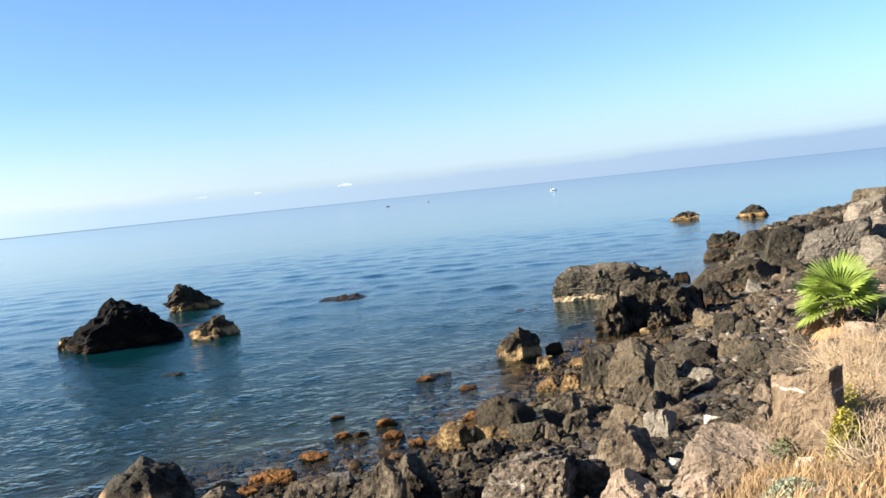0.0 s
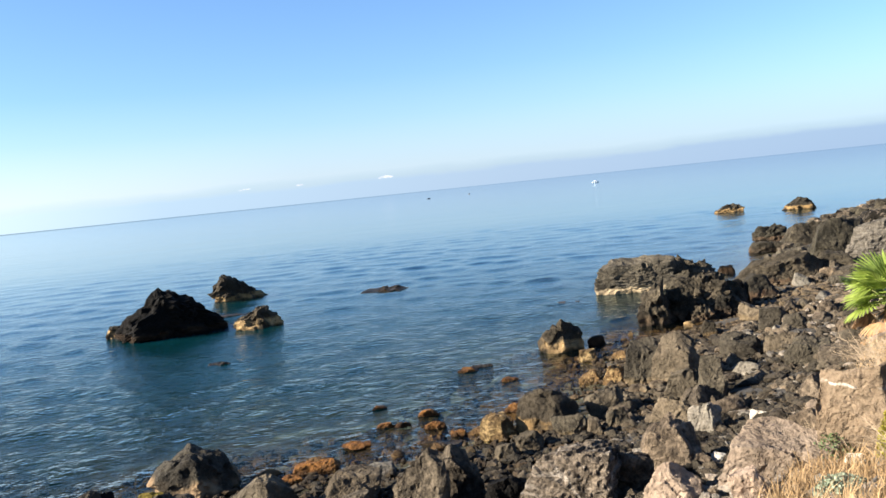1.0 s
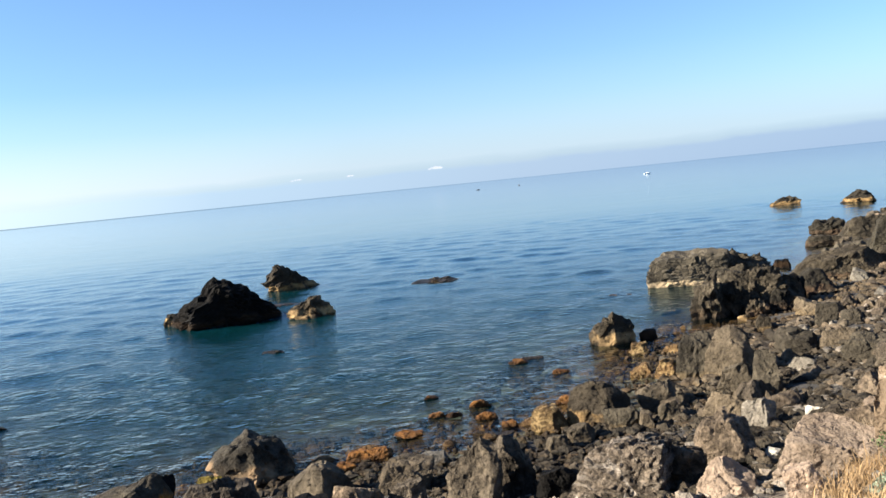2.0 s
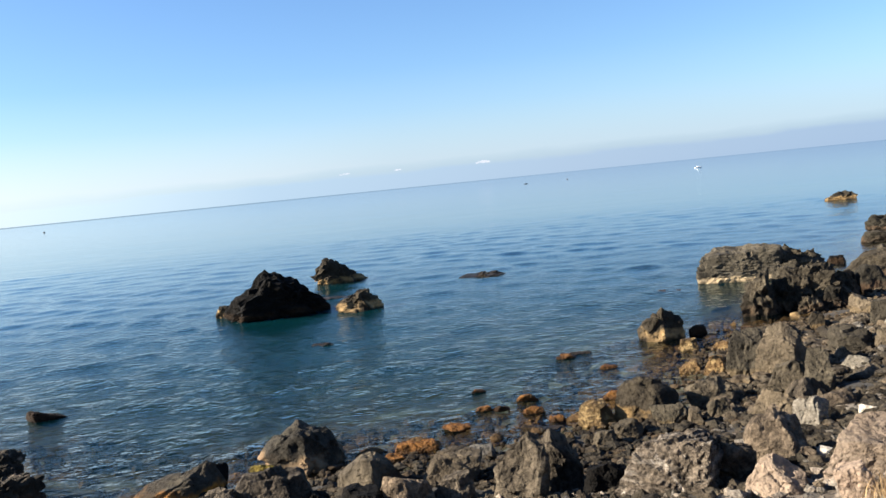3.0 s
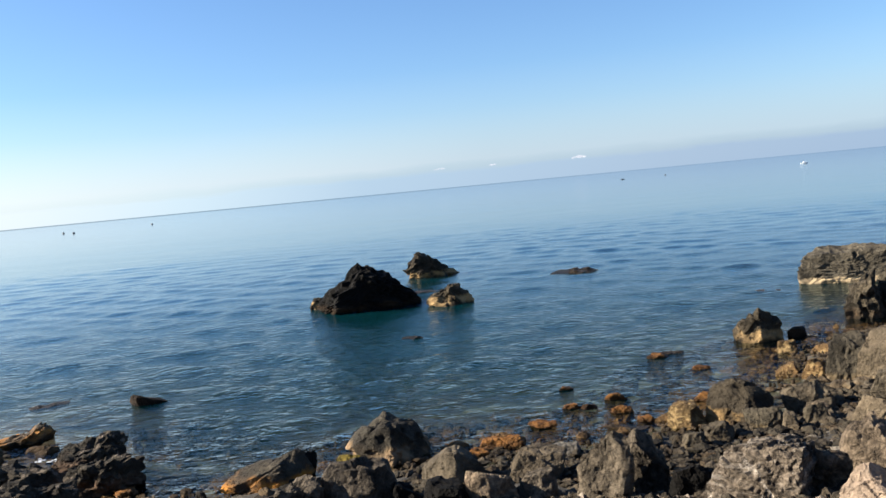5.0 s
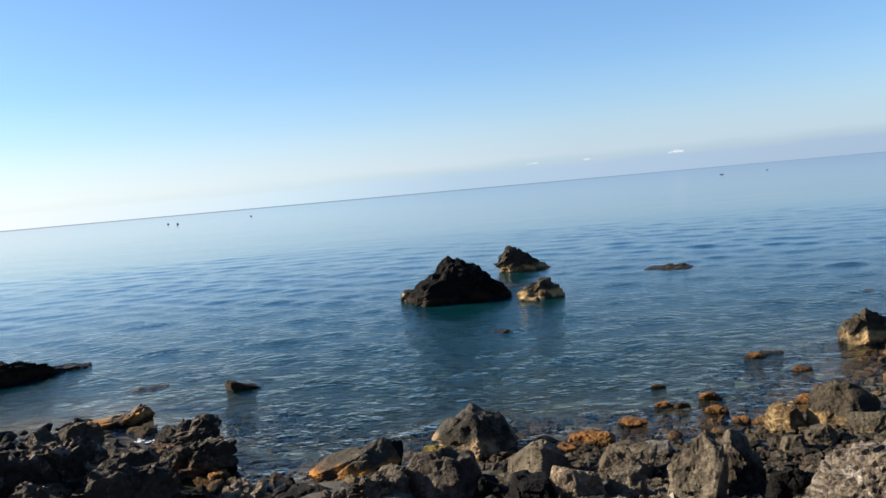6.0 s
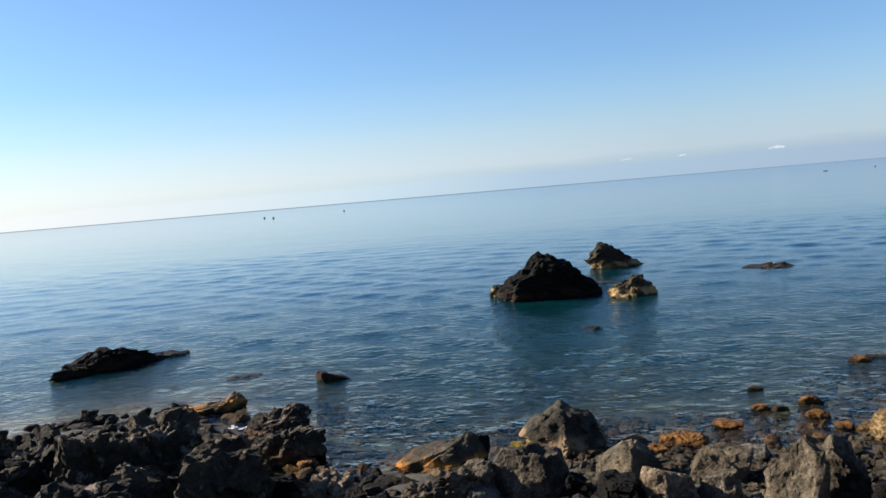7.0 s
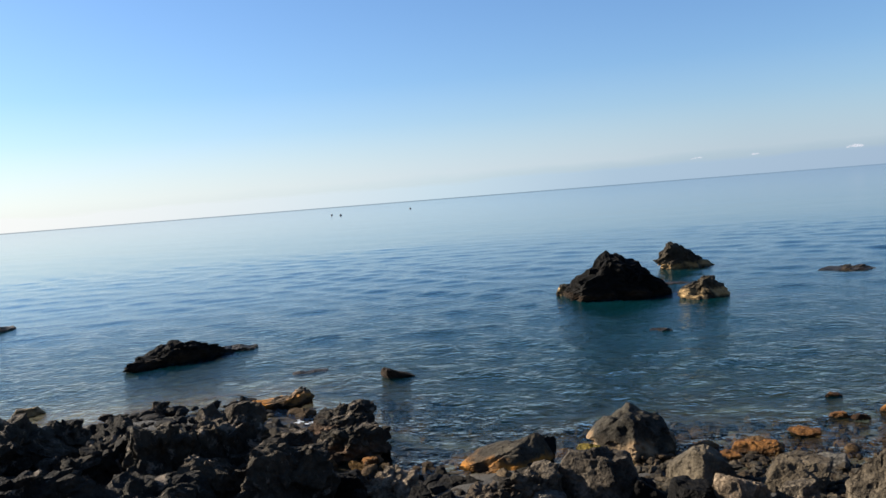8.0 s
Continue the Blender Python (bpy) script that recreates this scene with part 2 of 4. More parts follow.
def haze_material():
    """A low bank of sea haze painted as a glow: whiter towards the sun, with a soft uneven top and a thin veil above
    it.
    """
    m, nodes, links, bsdf = material("painted_haze")
    nodes.remove(bsdf)
    place, height = world_place(nodes, links)
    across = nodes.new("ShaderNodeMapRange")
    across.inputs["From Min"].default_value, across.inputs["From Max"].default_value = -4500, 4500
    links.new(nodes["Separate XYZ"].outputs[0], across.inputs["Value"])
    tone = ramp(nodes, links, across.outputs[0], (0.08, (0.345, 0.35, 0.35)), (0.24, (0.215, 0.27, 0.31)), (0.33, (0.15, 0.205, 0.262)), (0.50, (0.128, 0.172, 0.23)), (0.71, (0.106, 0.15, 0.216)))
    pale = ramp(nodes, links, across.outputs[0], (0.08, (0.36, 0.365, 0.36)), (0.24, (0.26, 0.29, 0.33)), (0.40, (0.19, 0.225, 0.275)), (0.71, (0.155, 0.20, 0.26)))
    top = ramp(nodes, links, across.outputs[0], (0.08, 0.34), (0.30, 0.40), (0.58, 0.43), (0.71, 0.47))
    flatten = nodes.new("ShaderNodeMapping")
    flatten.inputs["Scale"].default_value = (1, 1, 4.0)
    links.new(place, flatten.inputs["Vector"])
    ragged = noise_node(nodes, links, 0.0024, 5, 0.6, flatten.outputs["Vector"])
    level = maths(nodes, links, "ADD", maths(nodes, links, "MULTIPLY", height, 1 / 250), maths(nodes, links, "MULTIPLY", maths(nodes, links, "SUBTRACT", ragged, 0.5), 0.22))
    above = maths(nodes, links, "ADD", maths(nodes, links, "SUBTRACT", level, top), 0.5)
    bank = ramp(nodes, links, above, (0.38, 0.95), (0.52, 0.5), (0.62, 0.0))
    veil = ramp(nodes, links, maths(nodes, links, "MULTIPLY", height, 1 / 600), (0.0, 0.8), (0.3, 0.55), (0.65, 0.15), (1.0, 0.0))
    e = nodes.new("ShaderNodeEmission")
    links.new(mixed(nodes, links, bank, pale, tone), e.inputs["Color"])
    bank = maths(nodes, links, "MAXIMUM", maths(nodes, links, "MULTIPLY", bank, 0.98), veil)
    t = nodes.new("ShaderNodeBsdfTransparent")
    mix = nodes.new("ShaderNodeMixShader")
    links.new(bank, mix.inputs[0])
    links.new(t.outputs[0], mix.inputs[1])
    links.new(e.outputs[0], mix.inputs[2])
    links.new(mix.outputs[0], nodes["Material Output"].inputs["Surface"])
    return m


GROUND = ground_material()
WATER = water_material()
PALM_GREEN = plain_material("palm_leaf", (0.12, 0.175, 0.02), (0.25, 0.31, 0.06), 3.0, 0.45, 0.005, 0.35)
PALM_DRY = plain_material("dry_palm_leaf", (0.26, 0.13, 0.05), (0.42, 0.24, 0.11), 4.0, 0.8, 0.01, 0.2)
PALM_STEM = plain_material("palm_stem", (0.115, 0.144, 0.036), (0.216, 0.216, 0.072), 6.0, 0.6)
PALM_TRUNK = plain_material("palm_trunk", (0.086, 0.058, 0.036), (0.187, 0.130, 0.079), 12.0, 0.9, 0.03)
TWIG = plain_material("dry_twig", (0.18, 0.135, 0.085), (0.34, 0.255, 0.165), 3.0, 0.9, 0.005)
STRAW = plain_material("straw", (0.23, 0.135, 0.055), (0.42, 0.29, 0.145), 2.0, 0.8, 0.003, 0.2)
SHRUB = plain_material("shrub_leaf", (0.13, 0.12, 0.014), (0.32, 0.27, 0.03), 2.0, 0.7, 0.003, 0.3)
HERB = plain_material("herb_leaf", (0.043, 0.072, 0.022), (0.115, 0.144, 0.043), 3.0, 0.7, 0.003, 0.25)
SAGE = plain_material("sage_leaf", (0.144, 0.173, 0.108), (0.259, 0.288, 0.194), 3.0, 0.8, 0.003, 0.25)
HULL_WHITE = plain_material("white_hull", (0.75, 0.75, 0.73), (0.85, 0.85, 0.83), 1.0, 0.4)
HULL_DARK = plain_material("dark_hull", (0.03, 0.035, 0.04), (0.07, 0.075, 0.08), 1.0, 0.5)
CLOUD = glow_material("cloud_white", (0.8, 0.84, 0.95), 0.32)


# ---- mesh helpers ----
def mesh_object(name, verts, faces, mat, smooth=False):
    me = bpy.data.meshes.new(name)
    me.from_pydata([tuple(v) for v in verts], [], faces)
    me.materials.append(mat)
    if smooth:
        me.shade_smooth()
    return new(name, me)


def part(name, verts, faces, mat, parent, label="", smooth=False):
    ob = mesh_object(name, verts, faces, mat, smooth)
    ob.parent = parent
    return tagged(ob, label)


BALLS = {}


def ball(level):
    """Unit sphere as points and triangles."""
    if level not in BALLS:
        bm = bmesh.new()
        bmesh.ops.create_icosphere(bm, subdivisions=level, radius=1)
        bm.verts.ensure_lookup_table()
        BALLS[level] = (np.array([v.co for v in bm.verts]), [tuple(v.index for v in f.verts) for f in bm.faces])
        bm.free()
    return BALLS[level]


CHIPS = (((1.5, 0.75), (4.2, 0.42)), ((2.4, 1.1), (6.0, 0.65)))


def rock_points(level, w, d, h, seed, shear=0.0, taper=0.3, craggy=0.5, strata=0, flat=0, crest=None, edge=None):
    """A broken, angular boulder: a ball cut by planes, tapered, leaning, then roughened."""
    rng = random.Random(seed)
    dirs, faces = ball(level)
    axes = ((1, 0, 0), (-1, 0, 0), (0, 1, 0), (0, -1, 0), (0, 0, 1), (0, 0, -1))
    normals = [Vector([c + rng.gauss(0, 0.22) for c in a]).normalized() for a in axes]
    normals += [Vector((rng.gauss(0, 1), rng.gauss(0, 1), rng.gauss(0, 0.8))).normalized() for _ in range(9)]
    normals = np.array(normals)
    reach = np.array([rng.uniform(0.6, 0.75) for _ in axes] + [rng.uniform(0.7, 0.98) for _ in range(9)])
    if taper > 0.5:
        reach[4] = 1.3
    dots = np.maximum(dirs @ normals.T, 0.05)
    r = np.minimum((reach / dots).min(axis=1), 1.25)
    p = dirs * r[:, None]
    lo, hi = p.min(axis=0), p.max(axis=0)
    p = (p - (lo + hi) / 2) / ((hi - lo) / 2)
    p[:, 2] = (p[:, 2] + 1) / 2 * 1.45 - 0.45
    up = np.clip(p[:, 2], 0, 1)
    slim = 1 - taper * up
    p[:, 0] = p[:, 0] * slim + shear * 1.7 * up
    p[:, 1] *= slim
    if crest:
        u = p[:, 0] / np.abs(p[:, 0]).max()
        bins = np.linspace(-1, 1, 25)
        slot = np.clip(((u + 1) * 12 + 0.5).astype(int), 0, 24)
        skyline = np.array([max(p[slot == k, 2].max(initial=0.0), 0.2) for k in range(25)])
        p[:, 2] = np.where(p[:, 2] > 0, p[:, 2] * np.interp(u, *zip(*crest)) / np.interp(u, bins, skyline), p[:, 2])
    if edge is not None:
        u = p[:, 0] / np.abs(p[:, 0]).max()
        p[:, 1] = np.where(p[:, 1] < 0, p[:, 1] * 1.25 * np.clip(1 - 0.8 * np.abs(u - edge) / (1 + abs(edge)), 0.15, 1), p[:, 1])
    p = p * np.array([w / 2, d / 2, h])
    size = (w * d * h) ** (1 / 3)
    grain = min(max(size, 0.4), 1.1)
    off = Vector((seed * 7.31, seed * 3.17, seed * 1.93))
    axis = Vector((rng.uniform(0.3, 0.8), rng.uniform(-0.5, 0.5), rng.uniform(0.4, 0.9))).normalized()
    amp = (0.15 + craggy) * 0.13 * grain
    q = np.empty_like(p)
    c = np.array([0, 0, h * 0.25])
    for i, (a, b) in enumerate(zip(p, p - c)):
        v = Vector(a) / grain
        out = Vector(b / np.array([w / 2, d / 2, h])).normalized()
        k = noise.fractal(v * 1.6 + off, 0.9, 2.1, 3) * 0.5
        for scale, deep in CHIPS[craggy > 0.75]:
            u = v * scale + off
            gaps, cells = noise.voronoi(u)
            lean = noise.cell_vector(cells[0] * 9.7) - Vector((0.5, 0.5, 0.5))
            k += ((u - cells[0]).dot(lean) * 2.2 + lean.x * 0.8 - 0.35 * max(0.0, 0.3 - (gaps[1] - gaps[0]))) * deep
        if strata:
            s = v.dot(axis) * 7 + noise.noise(v * 1.5 + off) * 1.2
            k += ((s % 1.0) ** 2) * 0.55 - 0.2
        q[i] = a + np.array(out) * k * amp
    if flat:
        q[:, 2] = np.minimum(q[:, 2], h * (0.55 + 0.45 * np.array([noise.noise(Vector((a[0], a[1], seed)) * 2.0) for a in q])))
    seen = q[q[:, 2] > 0.04 * h]
    for axis_no, width in ((0, w), (1, d)):
        lo, hi = seen[:, axis_no].min(), seen[:, axis_no].max()
        q[:, axis_no] = (q[:, axis_no] - (lo + hi) / 2) * width * 0.96 / (hi - lo)
    q[:, 2] *= np.where(q[:, 2] > 0, h / q[:, 2].max(), 1.0)
    return q, faces


def rock(x, y, z, w, d, h, turn, mat, shear=0.0, taper=0.3, craggy=0.5, strata=0, flat=0, seed=0, label="", crest=None, edge=None):
    far = math.hypot(x, y)
    level = 5 if w / far > 0.055 else 4 if w / far > 0.02 else 3
    pts, faces = rock_points(level, w, d, h, seed, shear, taper, craggy, strata, flat, crest, edge)
    z = z - 0.1 if flat else z
    ob = mesh_object("boulder", pts, faces, mat)
    ob.matrix_world = pose(x, y, z, 0, 0, turn)
    return tagged(ob, label, "rock")


# ---- ground and sea ----
SHORE = [(-160, -90), (-70, -22), (-36, 6), (-25, 12), (-20.6, 16.2), (-18.2, 18.4), (-16, 17.2), (-14.4, 16.2), (-12.6, 14.7), (-11.7, 13.3), (-10.5, 12.9), (-10.2, 13.8), (-9.2, 14.2), (-5.4, 17), (-2, 17.6), (1, 20), (2.4, 23), (3.2, 26.3), (5, 28.4), (7.6, 30), (10.5, 35), (15, 48), (20, 60), (29, 74), (38, 85), (62, 112), (120, 165), (420, 400)]


def shore_distance(x, y):
    """Metres inland from the waterline (minus: out at sea)."""
    x, y = np.asarray(x, float), np.asarray(y, float)
    best = np.full(x.shape, 1e18)
    side = np.zeros(x.shape)
    for (ax, ay), (bx, by) in zip(SHORE, SHORE[1:]):
        dx, dy = bx - ax, by - ay
        k = np.clip(((x - ax) * dx + (y - ay) * dy) / (dx * dx + dy * dy), 0, 1)
        d = (x - ax - k * dx) ** 2 + (y - ay - k * dy) ** 2
        s = (y - ay) * dx - (x - ax) * dy
        near = d < best - 1e-9
        side = np.where(near, s, side)
        best = np.where(near, d, best)
    return np.sqrt(best) * np.where(side > 0, -1, 1)


def land_height(s):
    return np.interp(s, [-4000, -300, -60, -25, -10, -4, 0, 4, 8, 13, 17, 22, 60, 5000], [-60, -22, -8, -4, -1.7, -0.7, 0.0, 0.4, 1.3, 2.9, 3.75, 3.9, 4.3, 60])


def ground_z(x, y):
    return land_height(shore_distance(x, y))


def stretched(n, near, far, centre):
    u = np.linspace(-1, 1, n)
    return centre + near * u + (far - near) * np.sign(u) * np.abs(u) ** 13


def sheet(name, xs, ys, zs, mat):
    nx, ny = len(xs), len(ys)
    gx, gy = np.meshgrid(xs, ys)
    verts = np.stack([gx.ravel(), gy.ravel(), zs.ravel()], 1)
    i = np.arange(nx * ny).reshape(ny, nx)
    quads = np.stack([i[:-1, :-1], i[:-1, 1:], i[1:, 1:], i[1:, :-1]], -1).reshape(-1, 4)
    me = bpy.data.meshes.new(name)
    me.from_pydata(verts.tolist(), [], quads.tolist())
    me.materials.append(mat)
    me.shade_smooth()
    return new(name, me)


xs, ys = stretched(360, 34, 4600, 2), stretched(340, 34, 4600, 26)
gx, gy = np.meshgrid(xs, ys)
gz = ground_z(gx, gy)
rough = np.array([noise.fractal(Vector((a * 0.45, b * 0.45, 0)), 0.9, 2.0, 4) for a, b in zip(gx.ravel(), gy.ravel())]).reshape(gx.shape)
away = np.hypot(gx, gy)
gz = gz + rough * np.interp(away, [3, 10, 60, 300], [0.03, 0.16, 0.2, 0.0]) - 0.06
ground = tagged(sheet("ground", xs, ys, gz, GROUND), "rubble shore sloping into a brown and green seabed", "ground", kind="structure")

turns = np.concatenate([np.arange(-66, 36, 0.2), np.arange(36, 294, 3.0)])
spans = np.concatenate([[0.05], 8 * np.exp(np.arange(0, 2.55, 0.0068)), np.geomspace(104, 4650, 90)])
tg, span = np.meshgrid(np.radians(turns), spans)
mx, my = np.sin(tg) * span, np.cos(tg) * span


def wave_heights(x, y, count=70, seed=4):
    """Small wind waves from the open sea; each fades where the sheet is too coarse for it."""
    r = np.random.default_rng(seed)
    z = np.zeros(x.shape)
    cell = span * 0.0068
    patch = 0.75 + 0.25 * np.sin(x * 0.11 + y * 0.29 + 1.7 * np.sin(x * 0.07)) * np.sin(y * 0.17 - x * 0.05)
    for _ in range(count):
        length = 0.4 * (6 / 0.4) ** r.random() ** 1.5
        way = radians(r.normal(76, 40))
        k = 2 * math.pi / length
        phase = k * (x * math.cos(way) + y * math.sin(way)) + r.uniform(0, 6.28)
        steep = WAVE_SLOPE * min(1.0, (1.0 / length) ** 0.6) * r.uniform(0.5, 1.3)
        z += np.clip((length / cell - 2.5) / 3, 0, 1) * steep / k * np.sin(phase)
    return z * patch * np.interp(shore_distance(x, y), [-8, -2, 0], [1, 0.75, 0.35])


WAVE_SLOPE = 0.025
mz = wave_heights(mx, my)
rows_n, turns_n = mx.shape
i = np.arange(rows_n * turns_n).reshape(rows_n, turns_n)
j = np.roll(i, -1, axis=1)
quads = np.stack([i[:-1], j[:-1], j[1:], i[1:]], -1).reshape(-1, 4)
water_mesh = bpy.data.meshes.new("water")
water_mesh.vertices.add(mx.size)
water_mesh.vertices.foreach_set("co", np.stack([mx, my, mz], -1).astype(np.float32).ravel())
water_mesh.loops.add(quads.size)
water_mesh.loops.foreach_set("vertex_index", quads.astype(np.int32).ravel())
water_mesh.polygons.add(len(quads))
water_mesh.polygons.foreach_set("loop_start", np.arange(0, quads.size, 4, dtype=np.int32))
water_mesh.update(calc_edges=True)
water_mesh.materials.append(WATER)
water_mesh.shade_smooth()
water = new("water", water_mesh)
murk = np.interp(-shore_distance(mx, my), [0, 1.0, 3, 6, 12, 22], [0.0, 0.03, 0.2, 0.45, 0.82, 1.0])
water.data.attributes.new("murk", "FLOAT", "POINT").data.foreach_set("value", murk.ravel().astype(np.float32))


def surface(name, at, values):
    water.data.attributes.new(name, "FLOAT", "POINT").data.foreach_set("value", np.interp(span, at, values).ravel().astype(np.float32))


surface("ripple", [12, 20, 35, 55, 120, 400, 1500], [2.3, 2.1, 1.2, 0.45, 0.12, 0.03, 0.01])
surface("swell", [40, 90, 200, 600, 2000], [0.0, 0.3, 0.5, 0.35, 0.1])
surface("blur", [12, 40, 80, 200, 1000], [0.03, 0.06, 0.06, 0.06, 0.06])
# IOR varied by distance, so near water mirrors less sky.
surface("sheen", [15, 35, 60, 120], [1.09, 1.14, 1.26, 1.33])
# Caps reflection; cut far out, mostly left, to paint a dark horizon line.
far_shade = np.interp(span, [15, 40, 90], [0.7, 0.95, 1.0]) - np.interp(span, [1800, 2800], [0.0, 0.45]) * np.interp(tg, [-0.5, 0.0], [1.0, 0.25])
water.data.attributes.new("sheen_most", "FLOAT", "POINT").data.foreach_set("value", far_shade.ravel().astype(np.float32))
water.visible_shadow = False
tagged(water, "calm clear blue sea with small ripples", "sea", kind="structure")


foam_rng = random.Random(2)
foam_v, foam_f = [], []
for k in range(14):
    cx, cy, r = -14.9 + foam_rng.gauss(0, 0.16), 16.95 + foam_rng.gauss(0, 0.10), foam_rng.uniform(0.02, 0.05)
    base = len(foam_v)
    foam_v += [(cx + math.cos(a) * r * 1.6, cy + math.sin(a) * r, 0.012 + 0.0004 * k) for a in np.linspace(0, 2 * math.pi, 9)[:-1]]
    foam_f.append(tuple(range(base, base + 8)))

# ---- distance: haze bank and clouds ----
def haze_wall(name, radius, top, mat, label, turns=96):
    verts, faces = [], []
    for k in range(turns):
        a = 2 * math.pi * k / turns
        for z in (-5.0, top):
            verts.append((math.sin(a) * radius, math.cos(a) * radius, z))
    for k in range(turns):
        a, b = 2 * k, 2 * ((k + 1) % turns)
        faces.append((a, b, b + 1, a + 1))
    ob = mesh_object(name, verts, faces, mat)
    ob.visible_shadow = False
    return tagged(ob, label, "sky", kind="structure")


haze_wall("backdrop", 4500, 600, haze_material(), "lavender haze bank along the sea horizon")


def cloud(azimuth, height, width, seed):
    rng = random.Random(seed)
    far = 4300
    verts, faces = [], []
    dirs, tris = ball(2)
    for k in range(16):
        along = rng.uniform(-0.5, 0.5)
        r = width * rng.uniform(0.04, 0.11) * (1.1 - abs(along - 0.12))
        c = np.array([along * width, rng.uniform(-0.1, 0.1) * width, (0.06 + along * 0.07 + rng.uniform(0, 0.13) * (0.6 - abs(along))) * width])
        base = len(verts)
        verts += [tuple(c + v * np.array([r * 1.25, r, r * 0.75])) for v in dirs]
        faces += [tuple(i + base for i in f) for f in tris]
    ob = mesh_object("cloud", verts, faces, CLOUD, True)
    a = radians(azimuth)
    ob.matrix_world = pose(math.sin(a) * far, math.cos(a) * far, far * math.tan(radians(height)), 0, 0, -azimuth)
    return tagged(ob, "small white cloud low over the horizon", "cloud", "clouds", "structure")


cloud(-14.9, 1.2, 50, 1)
cloud(-11.5, 1.15, 42, 2)
cloud(-6.0, 1.05, 85, 3)

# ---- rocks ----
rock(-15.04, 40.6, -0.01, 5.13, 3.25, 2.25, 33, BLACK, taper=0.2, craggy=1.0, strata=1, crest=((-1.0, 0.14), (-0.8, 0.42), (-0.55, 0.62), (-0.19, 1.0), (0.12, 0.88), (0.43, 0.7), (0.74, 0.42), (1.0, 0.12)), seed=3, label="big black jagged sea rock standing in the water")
rock(-17.87, 40.85, -0.00, 1.00, 0.80, 0.62, 24, TIDAL, craggy=.6, seed=4, label="low brown rock at the foot of a black sea rock")
rock(-15.53, 53.49, -0.00, 3.68, 2.54, 1.63, 16, DARK, taper=0.2, craggy=1.0, edge=-0.4, crest=((-1.0, 0.1), (-0.75, 0.45), (-0.43, 1.0), (-0.1, 0.8), (0.3, 0.5), (0.7, 0.25), (1.0, 0.06)), seed=5, label="pointed dark sea rock with a brown foot")
rock(-10.81, 40.12, -0.00, 2.43, 1.68, 0.94, 15, TIDAL, taper=0.2, craggy=0.85, edge=0.15, crest=((-1.0, 0.3), (-0.6, 0.62), (-0.1, 0.88), (0.1, 1.0), (0.4, 0.8), (0.75, 0.5), (1.0, 0.22)), seed=6, label="low two-toned sea rock, dark top and ochre flank")
rock(-13.75, 45.35, -0.05, 2.43, 1.21, 0.24, 17, REEF, flat=1, craggy=.6, seed=7, label="thin dark reef ridge just above the water")
rock(-6.05, 50.61, -0.00, 2.95, 2.60, 0.2, 7, REEF, craggy=1.0, taper=0.2, crest=((-1, 0.1), (-0.6, 0.5), (-0.3, 0.25), (0, 0.9), (0.25, 0.5), (0.5, 1), (0.75, 0.3), (1, 0.1)), seed=8, label="flat brown reef washed by the sea")
rock(-25.47, 25.29, -0.00, 2.15, 0.96, 0.32, 45, REEF, flat=1, craggy=.8, seed=10, label="thin brown tail of a reef awash")
rock(-15.57, 22.28, -0.01, 1.11, 0.66, 0.32, 35, BLACK, taper=0.1, craggy=.5, crest=((-1, 0.6), (-0.8, 1), (-0.2, 0.75), (0.4, 0.35), (1, 0.08)), seed=11, label="small black pointed rock in the shallows")
rock(-16.97, 18.38, -0.01, 2.10, 1.04, 0.48, 43, OCHRE, taper=0.1, craggy=0.9, crest=((-1, 0.25), (-0.7, 0.45), (-0.3, 0.35), (0.1, 0.45), (0.4, 0.6), (0.6, 1), (0.85, 0.9), (1, 0.4)), seed=12, label="low orange-brown rock at the water's edge")
rock(-46.85, 28.36, -0.00, 2.94, 2.03, 0.34, 59, REEF, flat=1, craggy=.6, seed=13, label="low black reef in the sea")
rock(25.43, 91.87, -0.00, 3.18, 2.21, 0.94, -15, DARK, taper=0.24, craggy=0.9, crest=((-1.0, 0.15), (-0.6, 0.6), (-0.1, 1.0), (0.5, 0.9), (0.85, 0.45), (1.0, 0.1)), seed=14, label="distant low rock with a pale waterline")
rock(30.42, 86.10, -0.00, 3.16, 2.19, 1.19, -19, DARK, taper=0.30, craggy=0.9, crest=((-1.0, 0.12), (-0.6, 0.5), (0.0, 1.0), (0.5, 0.9), (0.8, 0.5), (1.0, 0.12)), seed=15, label="distant rounded rock with a pale waterline")
rock(3.45, 38.41, -0.00, 1.48, 1.17, 0.15, -5, REEF, flat=1, craggy=.5, seed=17, label="flat brown reef barely above the water")
rock(-13.20, 11.13, 0.26, 1.79, 1.39, 1.45, 50, CRAG, taper=0.18, craggy=0.91, seed=20, label="jagged dark volcanic outcrop with eroded pale face")
rock(-12.93, 12.38, 0.15, 2.16, 1.88, 1.53, 46, CRAG, taper=0.21, craggy=0.91, seed=21, label="tall black volcanic outcrop at the shore")
rock(-14.62, 11.27, 0.36, 1.74, 1.37, 1.24, 52, CRAG, taper=0.18, craggy=0.84, seed=22, label="black jagged shore outcrop")
rock(-16.83, 11.54, 0.64, 1.45, 1.14, 0.76, 56, CRAG, taper=.6, craggy=0.84, seed=23, label="black pointed shore rock")
rock(-16.89, 10.12, 0.79, 3.04, 2.34, 0.95, 59, CRAG, taper=0.24, craggy=0.91, seed=24, label="dark craggy shore outcrop with hollows")
rock(-13.24, 8.04, 0.73, 3.79, 2.52, 0.99, 59, CRAG, taper=0.18, craggy=0.91, seed=25, label="dark eroded rock ledge above the shore")
rock(-11.73, 9.08, 0.40, 2.94, 1.97, 1.00, 52, CRAG, taper=0.18, craggy=0.91, seed=26, label="grey eroded rock ledge with dark hollows")
